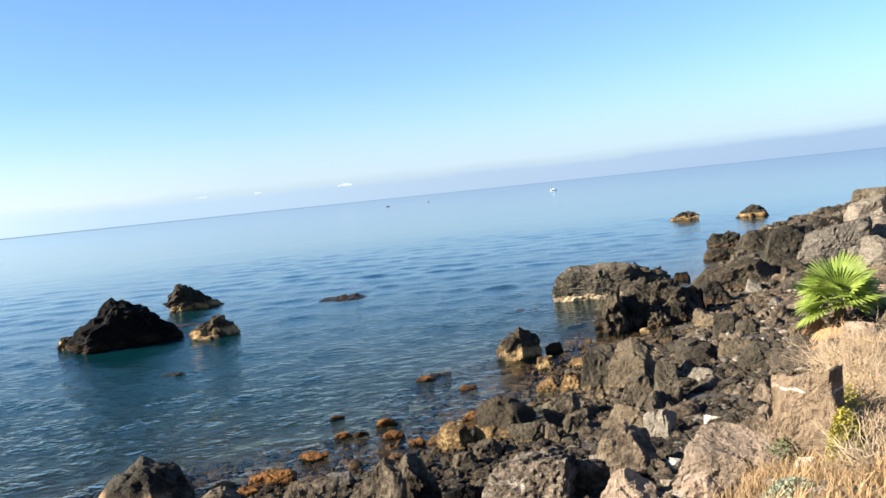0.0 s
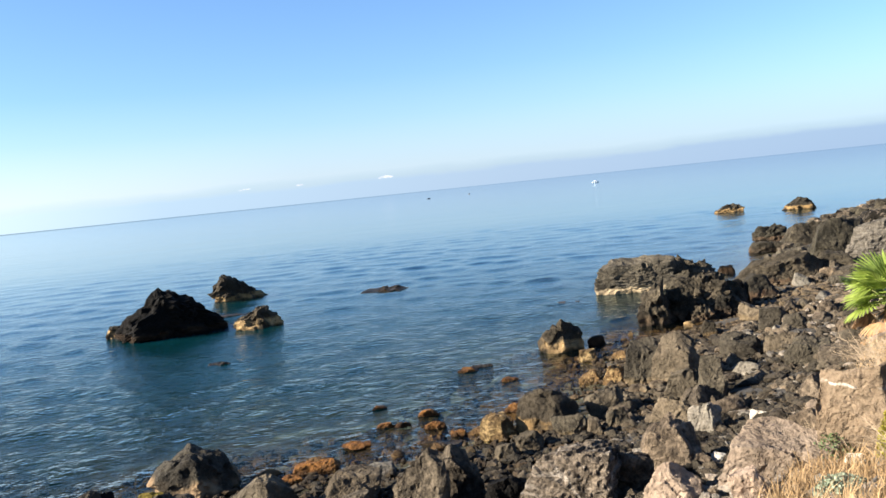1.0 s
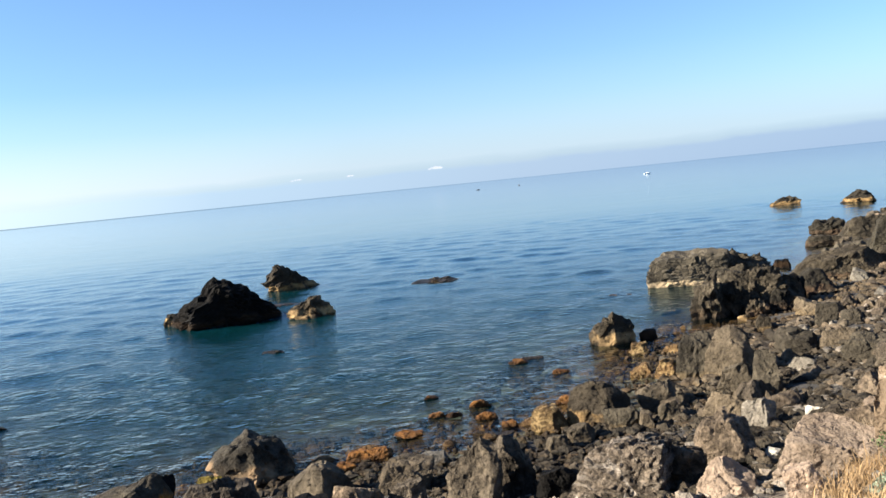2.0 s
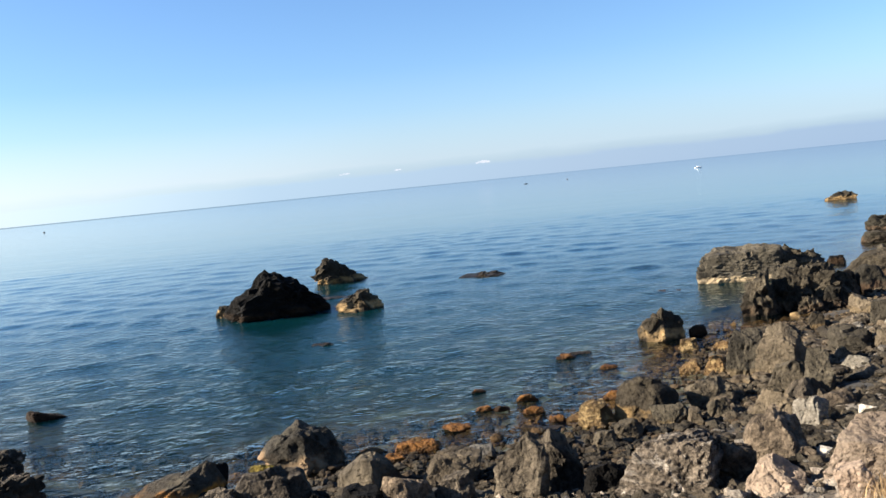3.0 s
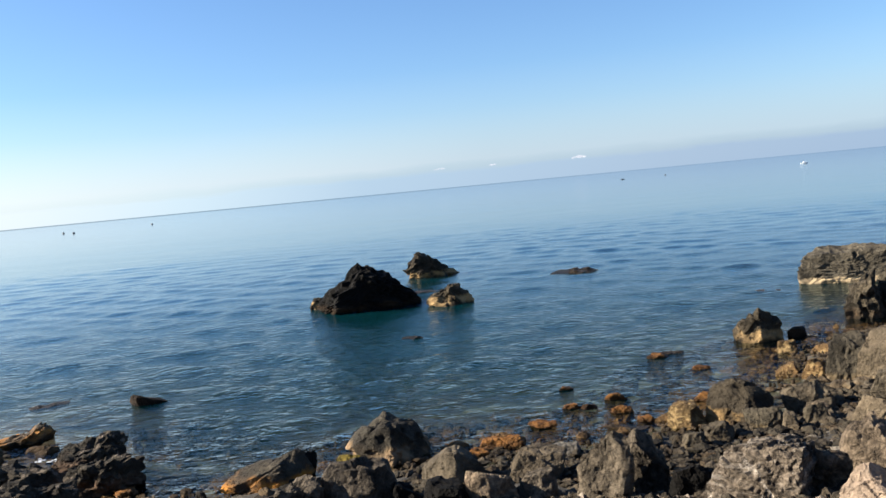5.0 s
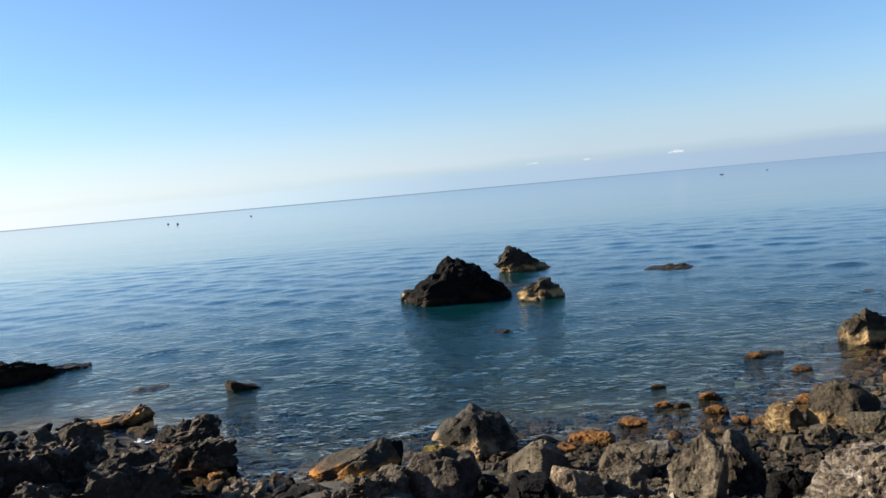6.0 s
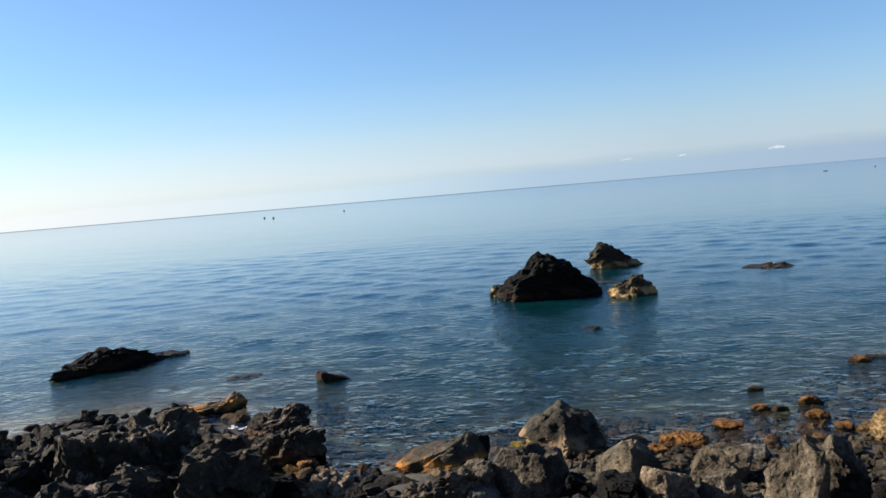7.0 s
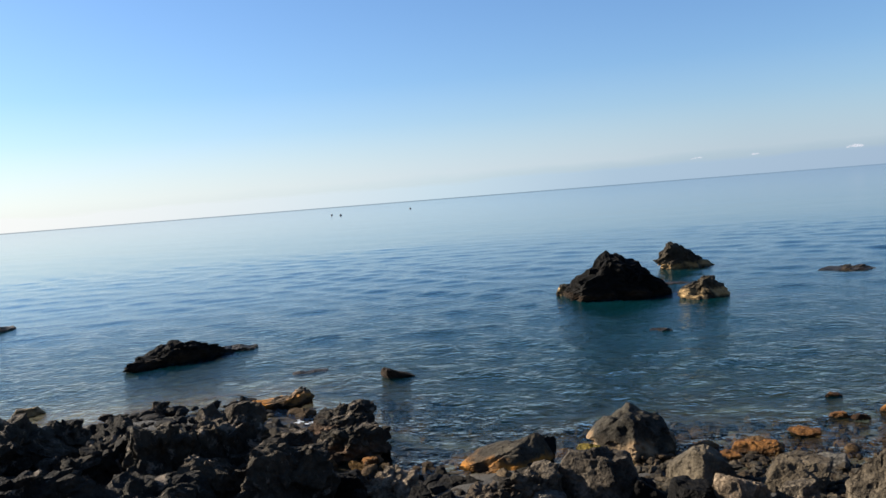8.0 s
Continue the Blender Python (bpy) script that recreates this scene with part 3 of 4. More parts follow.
rock(-11.75, 11.19, 0.20, 2.08, 1.61, 1.05, 46, CRAG, taper=0.21, craggy=0.91, seed=27, label="black eroded rock ledge with lumps coloured as sunlit")
rock(-10.64, 11.54, 0.14, 1.94, 1.33, 1.26, 43, CRAG, taper=0.21, craggy=0.77, seed=28, label="black rock ledge beside the tide channel")
rock(-13.68, 14.98, 0.04, 1.60, 1.25, 0.52, 42, CRAG, taper=0.24, craggy=0.70, seed=29, label="low black rock beside a foamy channel")
rock(-24.09, 15.50, -0.01, 1.0, 0.53, 0.24, 57, TIDAL, taper=0.18, craggy=.5, seed=30, label="small brown rock at the water's edge")
rock(-13.24, 16.49, -0.00, 1.80, 1.41, 0.74, 39, CRAG, taper=0.27, craggy=0.77, seed=31, label="black knobbly rock standing in the shallows")
rock(-11.86, 15.02, -0.01, 1.83, 1.25, 0.71, 38, CRAG, taper=0.24, craggy=0.84, seed=32, label="black knobbly rock with grey sunlit lumps")
rock(-11.10, 14.70, -0.01, 0.49, 0.34, 0.15, 37, ALGAE, craggy=.4, seed=33, label="small orange stone at the water's edge")
rock(-10.27, 12.75, 0.03, 0.99, 0.78, 0.53, 39, BLACK, taper=0.18, craggy=0.5, seed=34, label="dark rounded boulder in a shore pool")
rock(-9.05, 12.52, 0.15, 1.08, 0.85, 0.59, 36, GREY, taper=0.24, craggy=.9, seed=35, label="rough grey boulder at the shore")
rock(-8.13, 15.04, 0.00, 1.96, 1.15, 0.72, 28, OCHRE, taper=0.1, craggy=.4, edge=0.35, crest=((-1.0, 0.18), (-0.5, 0.48), (0.0, 0.7), (0.3, 0.8), (0.55, 1.0), (0.8, 0.9), (1.0, 0.35)), seed=36, label="brown boulder with an ochre algae band")
rock(-7.68, 15.63, -0.01, 0.72, 0.50, 0.59, 26, BLACK, taper=0.18, craggy=.4, seed=37, label="black boulder against a brown one")
rock(-6.40, 12.71, 0.29, 1.25, 0.97, 0.71, 26, GREY, taper=0.2, craggy=0.9, seed=38, label="rough grey shore boulder")
rock(-5.43, 13.27, 0.30, 1.55, 1.01, 0.86, 22, GREY, taper=0.2, craggy=0.6, edge=0.3, seed=39, label="knobbly grey boulder in front of a pointed one")
rock(-6.75, 15.95, 0.05, 0.8, 0.37, 0.34, 24, YELLOW, craggy=.4, seed=40, label="small rock with yellow lichen")
rock(-7.19, 12.49, 0.26, 0.78, 0.61, 0.39, 30, GREY, taper=0.18, craggy=.8, seed=41, label="grey boulder among shore rocks")
rock(-6.05, 12.52, 0.32, 0.62, 0.49, 0.34, 26, PALE, taper=0.18, craggy=.4, seed=42, label="pale smooth shore stone")
rock(-6.32, 17.09, -0.00, 1.90, 1.7, 0.86, 20, FOOTED, taper=0.15, craggy=0.7, edge=0.05, crest=((-1.0, 0.12), (-0.7, 0.5), (-0.3, 0.85), (-0.05, 1.0), (0.2, 0.93), (0.6, 0.68), (0.9, 0.4), (1.0, 0.15)), seed=43, label="large pointed boulder with slanting layers at the waterline")
rock(-4.20, 14.70, 0.25, 1.32, 1.03, 0.67, 16, OLIVE, taper=0.1, craggy=.35, edge=0, crest=((-1.0, 0.3), (-0.2, 1.0), (0.1, 0.95), (0.6, 0.6), (1.0, 0.28)), seed=44, label="grey wedge-shaped boulder at the shore")
rock(-3.22, 13.17, 0.43, 1.05, 0.82, 0.61, 13, GREY, taper=0.25, craggy=.4, edge=0.2, seed=45, label="grey split boulder at the shore")
rock(-2.75, 14.83, 0.26, 1.17, 0.92, 0.55, 10, OLIVE, taper=0.21, craggy=.35, seed=46, label="squat grey-brown boulder with ochre foot")
rock(-2.51, 13.38, 0.42, 0.71, 0.56, 0.49, 10, GREY, taper=0.24, craggy=.6, edge=0.2, seed=47, label="grey boulder with a sunlit face")
rock(-3.96, 17.76, -0.00, 1.04, 0.64, 0.17, 12, ALGAE, taper=0.18, craggy=.4, seed=48, label="orange algae-covered rock awash at the shore")
rock(-4.29, 16.91, 0.03, 0.57, 0.36, 0.14, 14, ALGAE, taper=0.18, craggy=.4, seed=49, label="orange algae-covered stone at the waterline")
rock(-3.30, 19.03, -0.01, 0.69, 0.43, 0.13, 10, ALGAE, taper=0.18, craggy=.5, seed=50, label="brown algae-covered stone awash")
rock(-2.82, 20.52, -0.00, 0.45, 0.28, 0.12, 8, ALGAE, taper=0.18, craggy=.5, seed=51, label="orange stone awash at the waterline")
rock(-2.47, 16.73, 0.08, 0.61, 0.43, 0.23, 8, PALE, taper=0.24, craggy=.3, seed=52, label="pale golden stone at the waterline")
rock(-1.36, 12.94, 0.56, 0.93, 0.73, 1.12, 6, GREY, taper=0.1, craggy=0.6, edge=0.6, crest=((-1.0, 0.3), (-0.3, 0.78), (0.4, 1.0), (0.8, 0.95), (1.0, 0.7)), seed=60, label="tall grey boulder with a sharp ridge")
rock(-0.79, 13.50, 0.46, 0.80, 0.63, 1.03, 3, GREY, taper=0.22, craggy=0.65, edge=0.3, crest=((-1.0, 0.8), (-0.3, 1.0), (0.4, 0.85), (1.0, 0.4)), seed=61, label="rough pitted grey boulder")
rock(-2.41, 20.47, -0.00, 0.47, 0.29, 0.11, 6, ALGAE, craggy=.4, seed=62, label="orange stone awash at the waterline")
rock(-1.82, 21.30, -0.01, 0.55, 0.34, 0.16, 5, ALGAE, craggy=.4, seed=63, label="orange stone awash at the waterline")
rock(-1.58, 20.06, -0.00, 0.56, 0.35, 0.16, 4, ALGAE, craggy=.4, seed=64, label="orange-brown stone awash at the waterline")
rock(-1.02, 19.27, -0.01, 0.43, 0.26, 0.13, 3, ALGAE, craggy=.4, seed=65, label="orange-brown stone at the waterline")
rock(0.29, 21.01, -0.00, 0.54, 0.33, 0.17, -1, ALGAE, craggy=.4, seed=66, label="orange stone behind a golden block")
rock(-0.15, 18.75, 0.03, 0.84, 0.71, 0.52, 0, GOLD, taper=0.2, craggy=0.5, edge=0.3, crest=((-1.0, 0.5), (-0.6, 0.85), (0.0, 1.0), (0.6, 0.95), (1.0, 0.6)), seed=67, label="golden block-shaped stone at the waterline")
rock(-1.27, 18.62, -0.00, 0.78, 0.47, 0.18, 4, REEF, flat=1, craggy=.4, seed=68, label="flat brown rock at the waterline")
rock(-0.75, 17.36, 0.09, 0.31, 0.21, 0.19, 2, TIDAL, craggy=.4, seed=69, label="small brown stone at the shore")
rock(0.94, 18.78, 0.09, 1.48, 1.16, 0.92, -3, DARK, taper=0.1, craggy=0.5, edge=0.3, crest=((-1.0, 0.4), (-0.6, 0.88), (-0.1, 1.0), (0.4, 0.85), (0.8, 0.72), (1.0, 0.35)), seed=70, label="large rounded dark boulder with golden foot")
rock(2.41, 19.38, 0.15, 1.20, 0.95, 0.64, -7, OLIVE, taper=0.18, craggy=.5, seed=71, label="rounded grey boulder at the shore")
rock(2.32, 17.90, 0.25, 0.56, 0.44, 0.45, -7, OLIVE, taper=0.18, craggy=.3, seed=72, label="angular grey-brown stone at the shore")
rock(0.47, 17.21, 0.19, 0.60, 0.47, 0.39, -2, OLIVE, taper=0.18, craggy=.4, seed=73, label="flat olive-grey boulder at the shore")
rock(-0.04, 16.59, 0.20, 0.49, 0.39, 0.34, 0, OLIVE, taper=0.18, craggy=.3, seed=74, label="angular grey stone at the shore")
rock(1.43, 17.86, 0.19, 1.03, 0.61, 0.44, -5, OLIVE, taper=0.18, craggy=.4, seed=75, label="long olive-grey shore rock")
rock(1.80, 17.50, 0.24, 0.32, 0.25, 0.38, -6, OLIVE, taper=0.30, craggy=.3, seed=76, label="upright grey stone at the shore")
rock(0.90, 12.36, 0.85, 1.67, 1.5, 0.86, -4, VEIN, taper=0.16, craggy=0.6, edge=0.55, strata=1, crest=((-1.0, 0.35), (-0.7, 0.75), (-0.2, 0.9), (0.3, 1.0), (0.8, 0.9), (1.0, 0.45)), seed=77, label="broad grey boulder with white crusted veins")
rock(0.65, 13.08, 0.68, 1.01, 0.69, 0.48, -3, VEIN, taper=0.24, craggy=.5, seed=78, label="rough grey boulder with a pinkish knob")
rock(2.51, 13.11, 0.92, 1.10, 0.86, 0.84, -11, GREY, taper=0.30, craggy=0.6, edge=0.45, crest=((-1.0, 0.3), (-0.5, 0.75), (0.0, 1.0), (0.5, 0.85), (1.0, 0.3)), seed=79, label="grey boulder with a white crest and layered face")
rock(1.73, 12.36, 0.95, 0.65, 0.51, 0.57, -8, GREY, taper=0.30, craggy=.6, seed=80, label="slanted grey boulder at the shore")
rock(2.08, 11.23, 1.20, 0.82, 0.64, 0.47, -11, PINK, taper=.7, craggy=.4, edge=0.2, seed=81, label="pale pinkish pyramid-shaped boulder")
rock(3.62, 15.88, 0.59, 0.67, 0.53, 0.58, -13, PALE, taper=0.18, craggy=0.5, edge=0.4, seed=82, label="whitish angular boulder at the shore")
rock(3.68, 21.97, 0.16, 1.17, 0.92, 1.09, -10, OLIVE, taper=0.21, craggy=0.35, seed=83, label="rounded grey dome boulder")
rock(4.35, 21.34, 0.25, 1.37, 1.08, 1.22, -12, OLIVE, taper=0.27, craggy=0.35, edge=0.4, crest=((-1.0, 0.5), (-0.5, 0.9), (0.0, 1.0), (0.5, 0.8), (1.0, 0.35)), seed=84, label="large grey dome boulder")
rock(4.11, 19.69, 0.29, 0.95, 0.75, 0.69, -12, OLIVE, taper=0.18, craggy=.6, seed=85, label="grey craggy boulder at the shore")
rock(3.36, 17.59, 0.34, 0.92, 0.72, 0.53, -11, OLIVE, taper=0.18, craggy=.5, seed=86, label="grey-brown boulder at the shore")
rock(4.57, 19.06, 0.36, 0.72, 0.57, 0.94, -13, OLIVE, taper=0.18, craggy=.6, seed=87, label="grey craggy boulder at the shore")
rock(2.07, 27.90, -0.00, 1.56, 1.23, 1.02, -4, TIDAL, taper=0.1, craggy=0.75, edge=0.15, crest=((-1.0, 0.22), (-0.6, 0.55), (-0.2, 0.85), (0.1, 1.0), (0.5, 0.85), (0.8, 0.6), (1.0, 0.3)), seed=88, label="knob-shaped sea rock with golden sunlit flank")
rock(3.24, 28.09, -0.01, 0.62, 0.49, 0.31, -7, BLACK, taper=0.12, craggy=.2, seed=89, label="small round black rock in the water")
rock(2.67, 25.98, -0.00, 0.62, 0.49, 0.34, -6, GOLD, craggy=0.65, taper=0.35, seed=90, label="small golden stone at the waterline")
rock(2.37, 23.20, -0.00, 0.57, 0.62, 0.34, -6, GOLD, taper=0.35, craggy=0.65, seed=91, label="brown stone with golden patches at the waterline")
rock(2.99, 22.75, 0.06, 0.66, 0.70, 0.45, -7, GOLD, taper=0.35, craggy=0.65, seed=191, label="blocky golden-brown stone at the waterline")
rock(3.52, 25.44, 0.04, 0.49, 0.39, 0.26, -8, GOLD, craggy=0.65, taper=0.35, seed=92, label="golden stone at the waterline")
rock(6.75, 40.29, -0.00, 3.98, 2.72, 1.56, -10, SLATE, taper=0.1, craggy=0.6, strata=1, crest=((-1.0, 0.5), (-0.9, 0.72), (-0.55, 0.95), (-0.1, 0.9), (0.5, 1.0), (1.0, 0.9)), seed=93, label="long slab-sided rock with a pale waterline band")
rock(9.02, 40.38, -0.00, 3.18, 2.49, 1.40, -13, SHADE, taper=0.24, craggy=0.8, strata=1, crest=((-1.0, 0.6), (-0.5, 0.9), (-0.2, 1.0), (0.2, 0.85), (0.6, 0.8), (1.0, 0.4)), seed=94, label="dark crest of layered rock")
rock(5.76, 31.12, -0.00, 1.46, 1.44, 1.55, -10, SHADE, taper=.3, craggy=0.9, seed=95, label="brown knobbly volcanic rock")
rock(7.97, 32.58, -0.01, 2.69, 2.10, 1.50, -14, SHADE, taper=.25, craggy=0.9, seed=96, label="dark knobbly volcanic rock mass")
rock(9.38, 34.53, -0.00, 1.03, 0.82, 0.84, -15, BLACK, taper=0.12, craggy=.6, seed=97, label="black boulder with a hollow")
rock(11.47, 42.97, -0.00, 0.91, 0.64, 0.38, -15, BLACK, craggy=.5, seed=98, label="small dark rock in the water")
rock(6.55, 29.69, -0.00, 0.37, 0.30, 0.21, -12, TIDAL, craggy=.4, seed=99, label="small brown stone in the water")
rock(6.49, 26.77, 0.22, 0.51, 0.41, 0.50, -14, TIDAL, craggy=.5, seed=100, label="small brown rock in the water")
rock(10.46, 34.48, 0.02, 1.57, 1.24, 0.93, -17, SHADE, taper=0.18, craggy=.5, seed=101, label="brown-grey slanting rock at the shore")
rock(18.27, 57.18, -0.00, 2.39, 1.65, 1.1, -18, SHADE, taper=0.24, craggy=.8, crest=((-1, 0.4), (-0.6, 0.8), (-0.1, 0.75), (0.3, 1), (0.7, 0.8), (1, 0.4)), seed=102, label="dark craggy headland rock")
rock(16.03, 50.95, -0.00, 2.12, 1.47, 0.6, -17, SHADE, taper=0.18, craggy=.7, seed=103, label="low dark rock at the waterline")
rock(18.07, 50.78, 0.18, 2.70, 1.86, 1.36, -20, SHADE, taper=0.18, craggy=0.56, seed=104, label="dark craggy headland rock")
rock(16.63, 42.19, 0.34, 3.11, 2.14, 1.91, -22, SHADE, taper=0.24, craggy=0.56, seed=105, label="dark headland slope rock")
rock(12.28, 37.84, 0.07, 4.03, 2.37, 1.28, -18, SHADE, shear=.2, taper=0.30, craggy=0.56, seed=106, label="long dark slanting rock")
rock(14.78, 38.02, 0.30, 1.83, 1.27, 0.91, -21, SHADE, taper=0.18, craggy=.6, seed=107, label="olive-grey slope rock above the water")
rock(28.59, 71.68, 0.09, 0.89, 0.62, 0.44, -22, BLACK, craggy=.5, seed=108, label="small dark rock in the water")
rock(27.05, 64.82, 0.33, 1.80, 1.25, 0.65, -23, SHADE, taper=0.18, craggy=.6, seed=109, label="dark far shore rock")
rock(30.72, 68.29, 0.52, 1.97, 1.37, 0.75, -24, SHADE, taper=0.18, craggy=.6, seed=110, label="dark far shore rock")
rock(24.53, 55.57, 0.82, 2.88, 1.99, 0.65, -24, CRAG, taper=0.18, craggy=0.42, seed=111, label="grey-brown far shore rock")
rock(17.17, 38.66, 0.63, 3.31, 2.27, 1.93, -24, SLOPE, shear=.2, taper=0.24, craggy=.5, strata=1, seed=112, label="big pale grey layered boulder on the slope")
rock(17.79, 37.63, 0.85, 1.33, 1.06, 0.78, -25, SLOPE, taper=0.18, craggy=.4, seed=113, label="pale grey boulder on the slope")
rock(44.28, 91.48, 0.04, 3.00, 2.38, 1.35, -26, OLIVE, taper=0.30, craggy=.6, seed=114, label="grey rock on the far ridge")
rock(29.19, 56.61, 1.80, 3.06, 2.42, 1.13, -27, OLIVE, taper=0.18, craggy=.6, seed=115, label="grey rock on the far ridge")
rock(23.76, 48.85, 1.23, 2.79, 2.20, 1.65, -26, SLOPE, taper=0.18, craggy=.6, seed=116, label="pale rock on the far slope")
rock(20.20, 39.42, 1.21, 2.70, 2.12, 1.31, -27, SLOPE, taper=0.18, craggy=.6, seed=117, label="pale pinkish rock on the far slope")
rock(17.08, 33.99, 0.95, 1.95, 1.54, 1.13, -27, SLOPE, taper=0.18, craggy=.6, seed=118, label="pale rock on the slope behind a palm")
rock(16.20, 33.90, 0.79, 0.60, 0.48, 0.59, -26, PALE, taper=0.18, craggy=.3, seed=119, label="pale standing stone behind a palm")
rock(12.43, 35.56, 0.16, 0.77, 0.61, 0.52, -19, PALE, taper=0.18, craggy=.3, seed=120, label="pale pinkish stone at the shore")
rock(6.30, 22.91, 0.38, 1.11, 0.88, 0.62, -15, OLIVE, taper=0.18, craggy=.4, seed=121, label="rounded grey shore boulder")
rock(8.48, 29.18, 0.12, 0.86, 0.68, 0.64, -16, OLIVE, taper=0.24, craggy=.4, seed=122, label="grey angular boulder at the shore")
rock(8.02, 25.83, 0.38, 0.69, 0.55, 0.71, -17, OLIVE, taper=0.24, craggy=.3, seed=123, label="tall grey-olive boulder at the shore")
rock(8.28, 24.64, 0.61, 0.70, 0.56, 0.47, -19, OLIVE, taper=0.18, craggy=.3, seed=124, label="grey stone at the shore")
rock(7.07, 20.07, 0.73, 1.19, 0.93, 0.59, -19, OLIVE, taper=0.21, craggy=.4, seed=125, label="smooth grey boulder at the shore")
rock(7.21, 22.54, 0.57, 0.94, 0.74, 0.43, -18, OLIVE, taper=0.18, craggy=.3, seed=126, label="rounded grey stone at the shore")
rock(7.14, 20.17, 0.73, 0.51, 0.40, 0.38, -19, OLIVE, taper=0.18, craggy=.3, seed=127, label="grey stone at the shore")
rock(4.39, 11.06, 1.65, 0.98, 0.85, 1.22, -22, VEINED_TAN, taper=0.06, craggy=0.1, crest=((-1, 0.75), (-0.6, 0.9), (0, 0.95), (0.6, 1), (1, 1)), seed=128, label="tan block of rock with a white quartz vein")
rock(3.53, 11.32, 1.41, 1.70, 1.03, 0.64, -17, PINK, taper=0.21, craggy=.4, seed=129, label="broad pale pinkish rock half under dry twigs")
rock(4.55, 15.57, 0.78, 0.43, 0.34, 0.26, -16, WHITE, taper=0.18, craggy=.2, seed=130, label="white stone at the shore")
rock(3.10, 12.87, 1.05, 0.31, 0.25, 0.16, -14, WHITE, taper=0.18, craggy=.2, seed=131, label="white stone at the shore")
rock(3.45, 11.86, 1.27, 0.18, 0.15, 0.15, -16, WHITE, taper=0.18, craggy=.2, seed=132, label="small white stone at the shore")
rock(4.11, 10.49, 1.74, 0.25, 0.20, 0.13, -21, WHITE, taper=0.12, craggy=.2, seed=133, label="white stone in dry grass")
rock(2.67, 9.79, 1.65, 0.53, 0.42, 0.40, -15, PINK, taper=0.24, craggy=.4, seed=134, label="pale tan boulder at the edge of dry grass")
rock(5.27, 14.80, 1.01, 0.40, 0.32, 0.34, -20, PINK, taper=0.30, craggy=.4, seed=135, label="light tan stone beside a tan block")
# Near-black fillers; their colour stands for the shade between boulders.
rock(-8.04, 11.79, 0.27, 0.81, 0.64, 0.45, 34, BLACK, taper=.3, craggy=.6, seed=183, label="filler boulder coloured as shade among the shore rocks")
rock(-4.72, 13.24, 0.34, 0.80, 0.63, 0.44, 19, BLACK, taper=.3, craggy=.6, seed=184, label="boulder coloured dark for the shade in a shore gap")
rock(-3.88, 12.88, 0.45, 0.81, 0.64, 0.46, 16, BLACK, taper=.25, craggy=.5, seed=185, label="rounded filler boulder coloured as shade at the shore")
rock(-0.10, 12.87, 0.65, 0.81, 0.64, 0.50, 0, BLACK, taper=.25, craggy=.5, seed=186, label="boulder coloured dark for the shade in a shore gap")
rock(-15.16, 10.36, 0.52, 1.49, 1.17, 0.59, 56, CRAG, taper=.25, craggy=.9, seed=187, label="dark craggy shore rock between black outcrops")
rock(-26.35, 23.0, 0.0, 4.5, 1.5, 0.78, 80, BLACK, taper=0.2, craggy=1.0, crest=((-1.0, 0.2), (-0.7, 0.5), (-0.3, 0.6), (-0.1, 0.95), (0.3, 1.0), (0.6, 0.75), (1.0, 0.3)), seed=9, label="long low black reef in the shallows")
rock(-9.86, 31.00, -0.04, 1.10, 0.70, 0.16, 18, REEF, taper=0.2, craggy=.6, seed=300, label="small brown reef just breaking the surface")
rock(-0.75, 26.40, -0.06, 1.30, 0.75, 0.11, 2, REEF, taper=0.2, craggy=.6, seed=301, label="dark wet reef barely above the water")
rock(-19.24, 22.37, -0.06, 1.45, 0.80, 0.1, 41, REEF, taper=0.2, craggy=.6, seed=302, label="dark reef awash in the shallows")
rock(-0.89, 26.00, -0.03, 0.68, 0.48, 0.13, 2, ALGAE, taper=0.2, craggy=.5, seed=303, label="orange-brown stone alone in the shallow water")
rock(0.32, 24.30, -0.03, 0.58, 0.42, 0.11, -1, ALGAE, taper=0.2, craggy=.5, seed=304, label="flat orange stone alone in the shallow water")
rock(-3.16, 22.40, -0.03, 0.42, 0.30, 0.12, 8, ALGAE, taper=0.2, craggy=.5, seed=305, label="small orange stone awash")
rock(6.70, 31.60, 0.0, 1.25, 1.0, 1.15, -12, SHADE, taper=.3, craggy=.85, seed=310, label="dark knobbly lump of a volcanic rock mass")
rock(7.35, 33.90, 0.0, 1.40, 1.1, 1.45, -13, SHADE, taper=.35, craggy=.85, seed=311, label="dark knobbly lump of a volcanic rock mass")
rock(9.00, 33.10, 0.0, 1.20, 1.0, 1.05, -15, SHADE, taper=.3, craggy=.85, seed=312, label="dark knobbly lump of a volcanic rock mass")
rock(7.30, 30.70, 0.0, 0.90, 0.75, 0.60, -13, SHADE, taper=.3, craggy=.85, seed=313, label="low brown lump at the foot of dark rocks")
rock(8.20, 31.20, 0.0, 0.95, 0.80, 0.75, -15, SHADE, taper=.3, craggy=.85, seed=314, label="dark lump at the foot of volcanic rocks")


# ---- loose stones of the shore ----
def stone_mesh(name, seed, level, mat, craggy=0.5):
    pts, faces = rock_points(level, 1.0, 0.8, 0.62, seed, taper=0.2, craggy=craggy)
    me = bpy.data.meshes.new(name)
    me.from_pydata([tuple(v) for v in pts], [], faces)
    me.materials.append(mat)
    return me


def shore_spot(rng, x0, x1, y0, y1, s0, s1):
    while True:
        x, y = rng.uniform(x0, x1), rng.uniform(y0, y1)
        s = float(shore_distance(x, y))
        if s0 < s < s1:
            return x, y, s


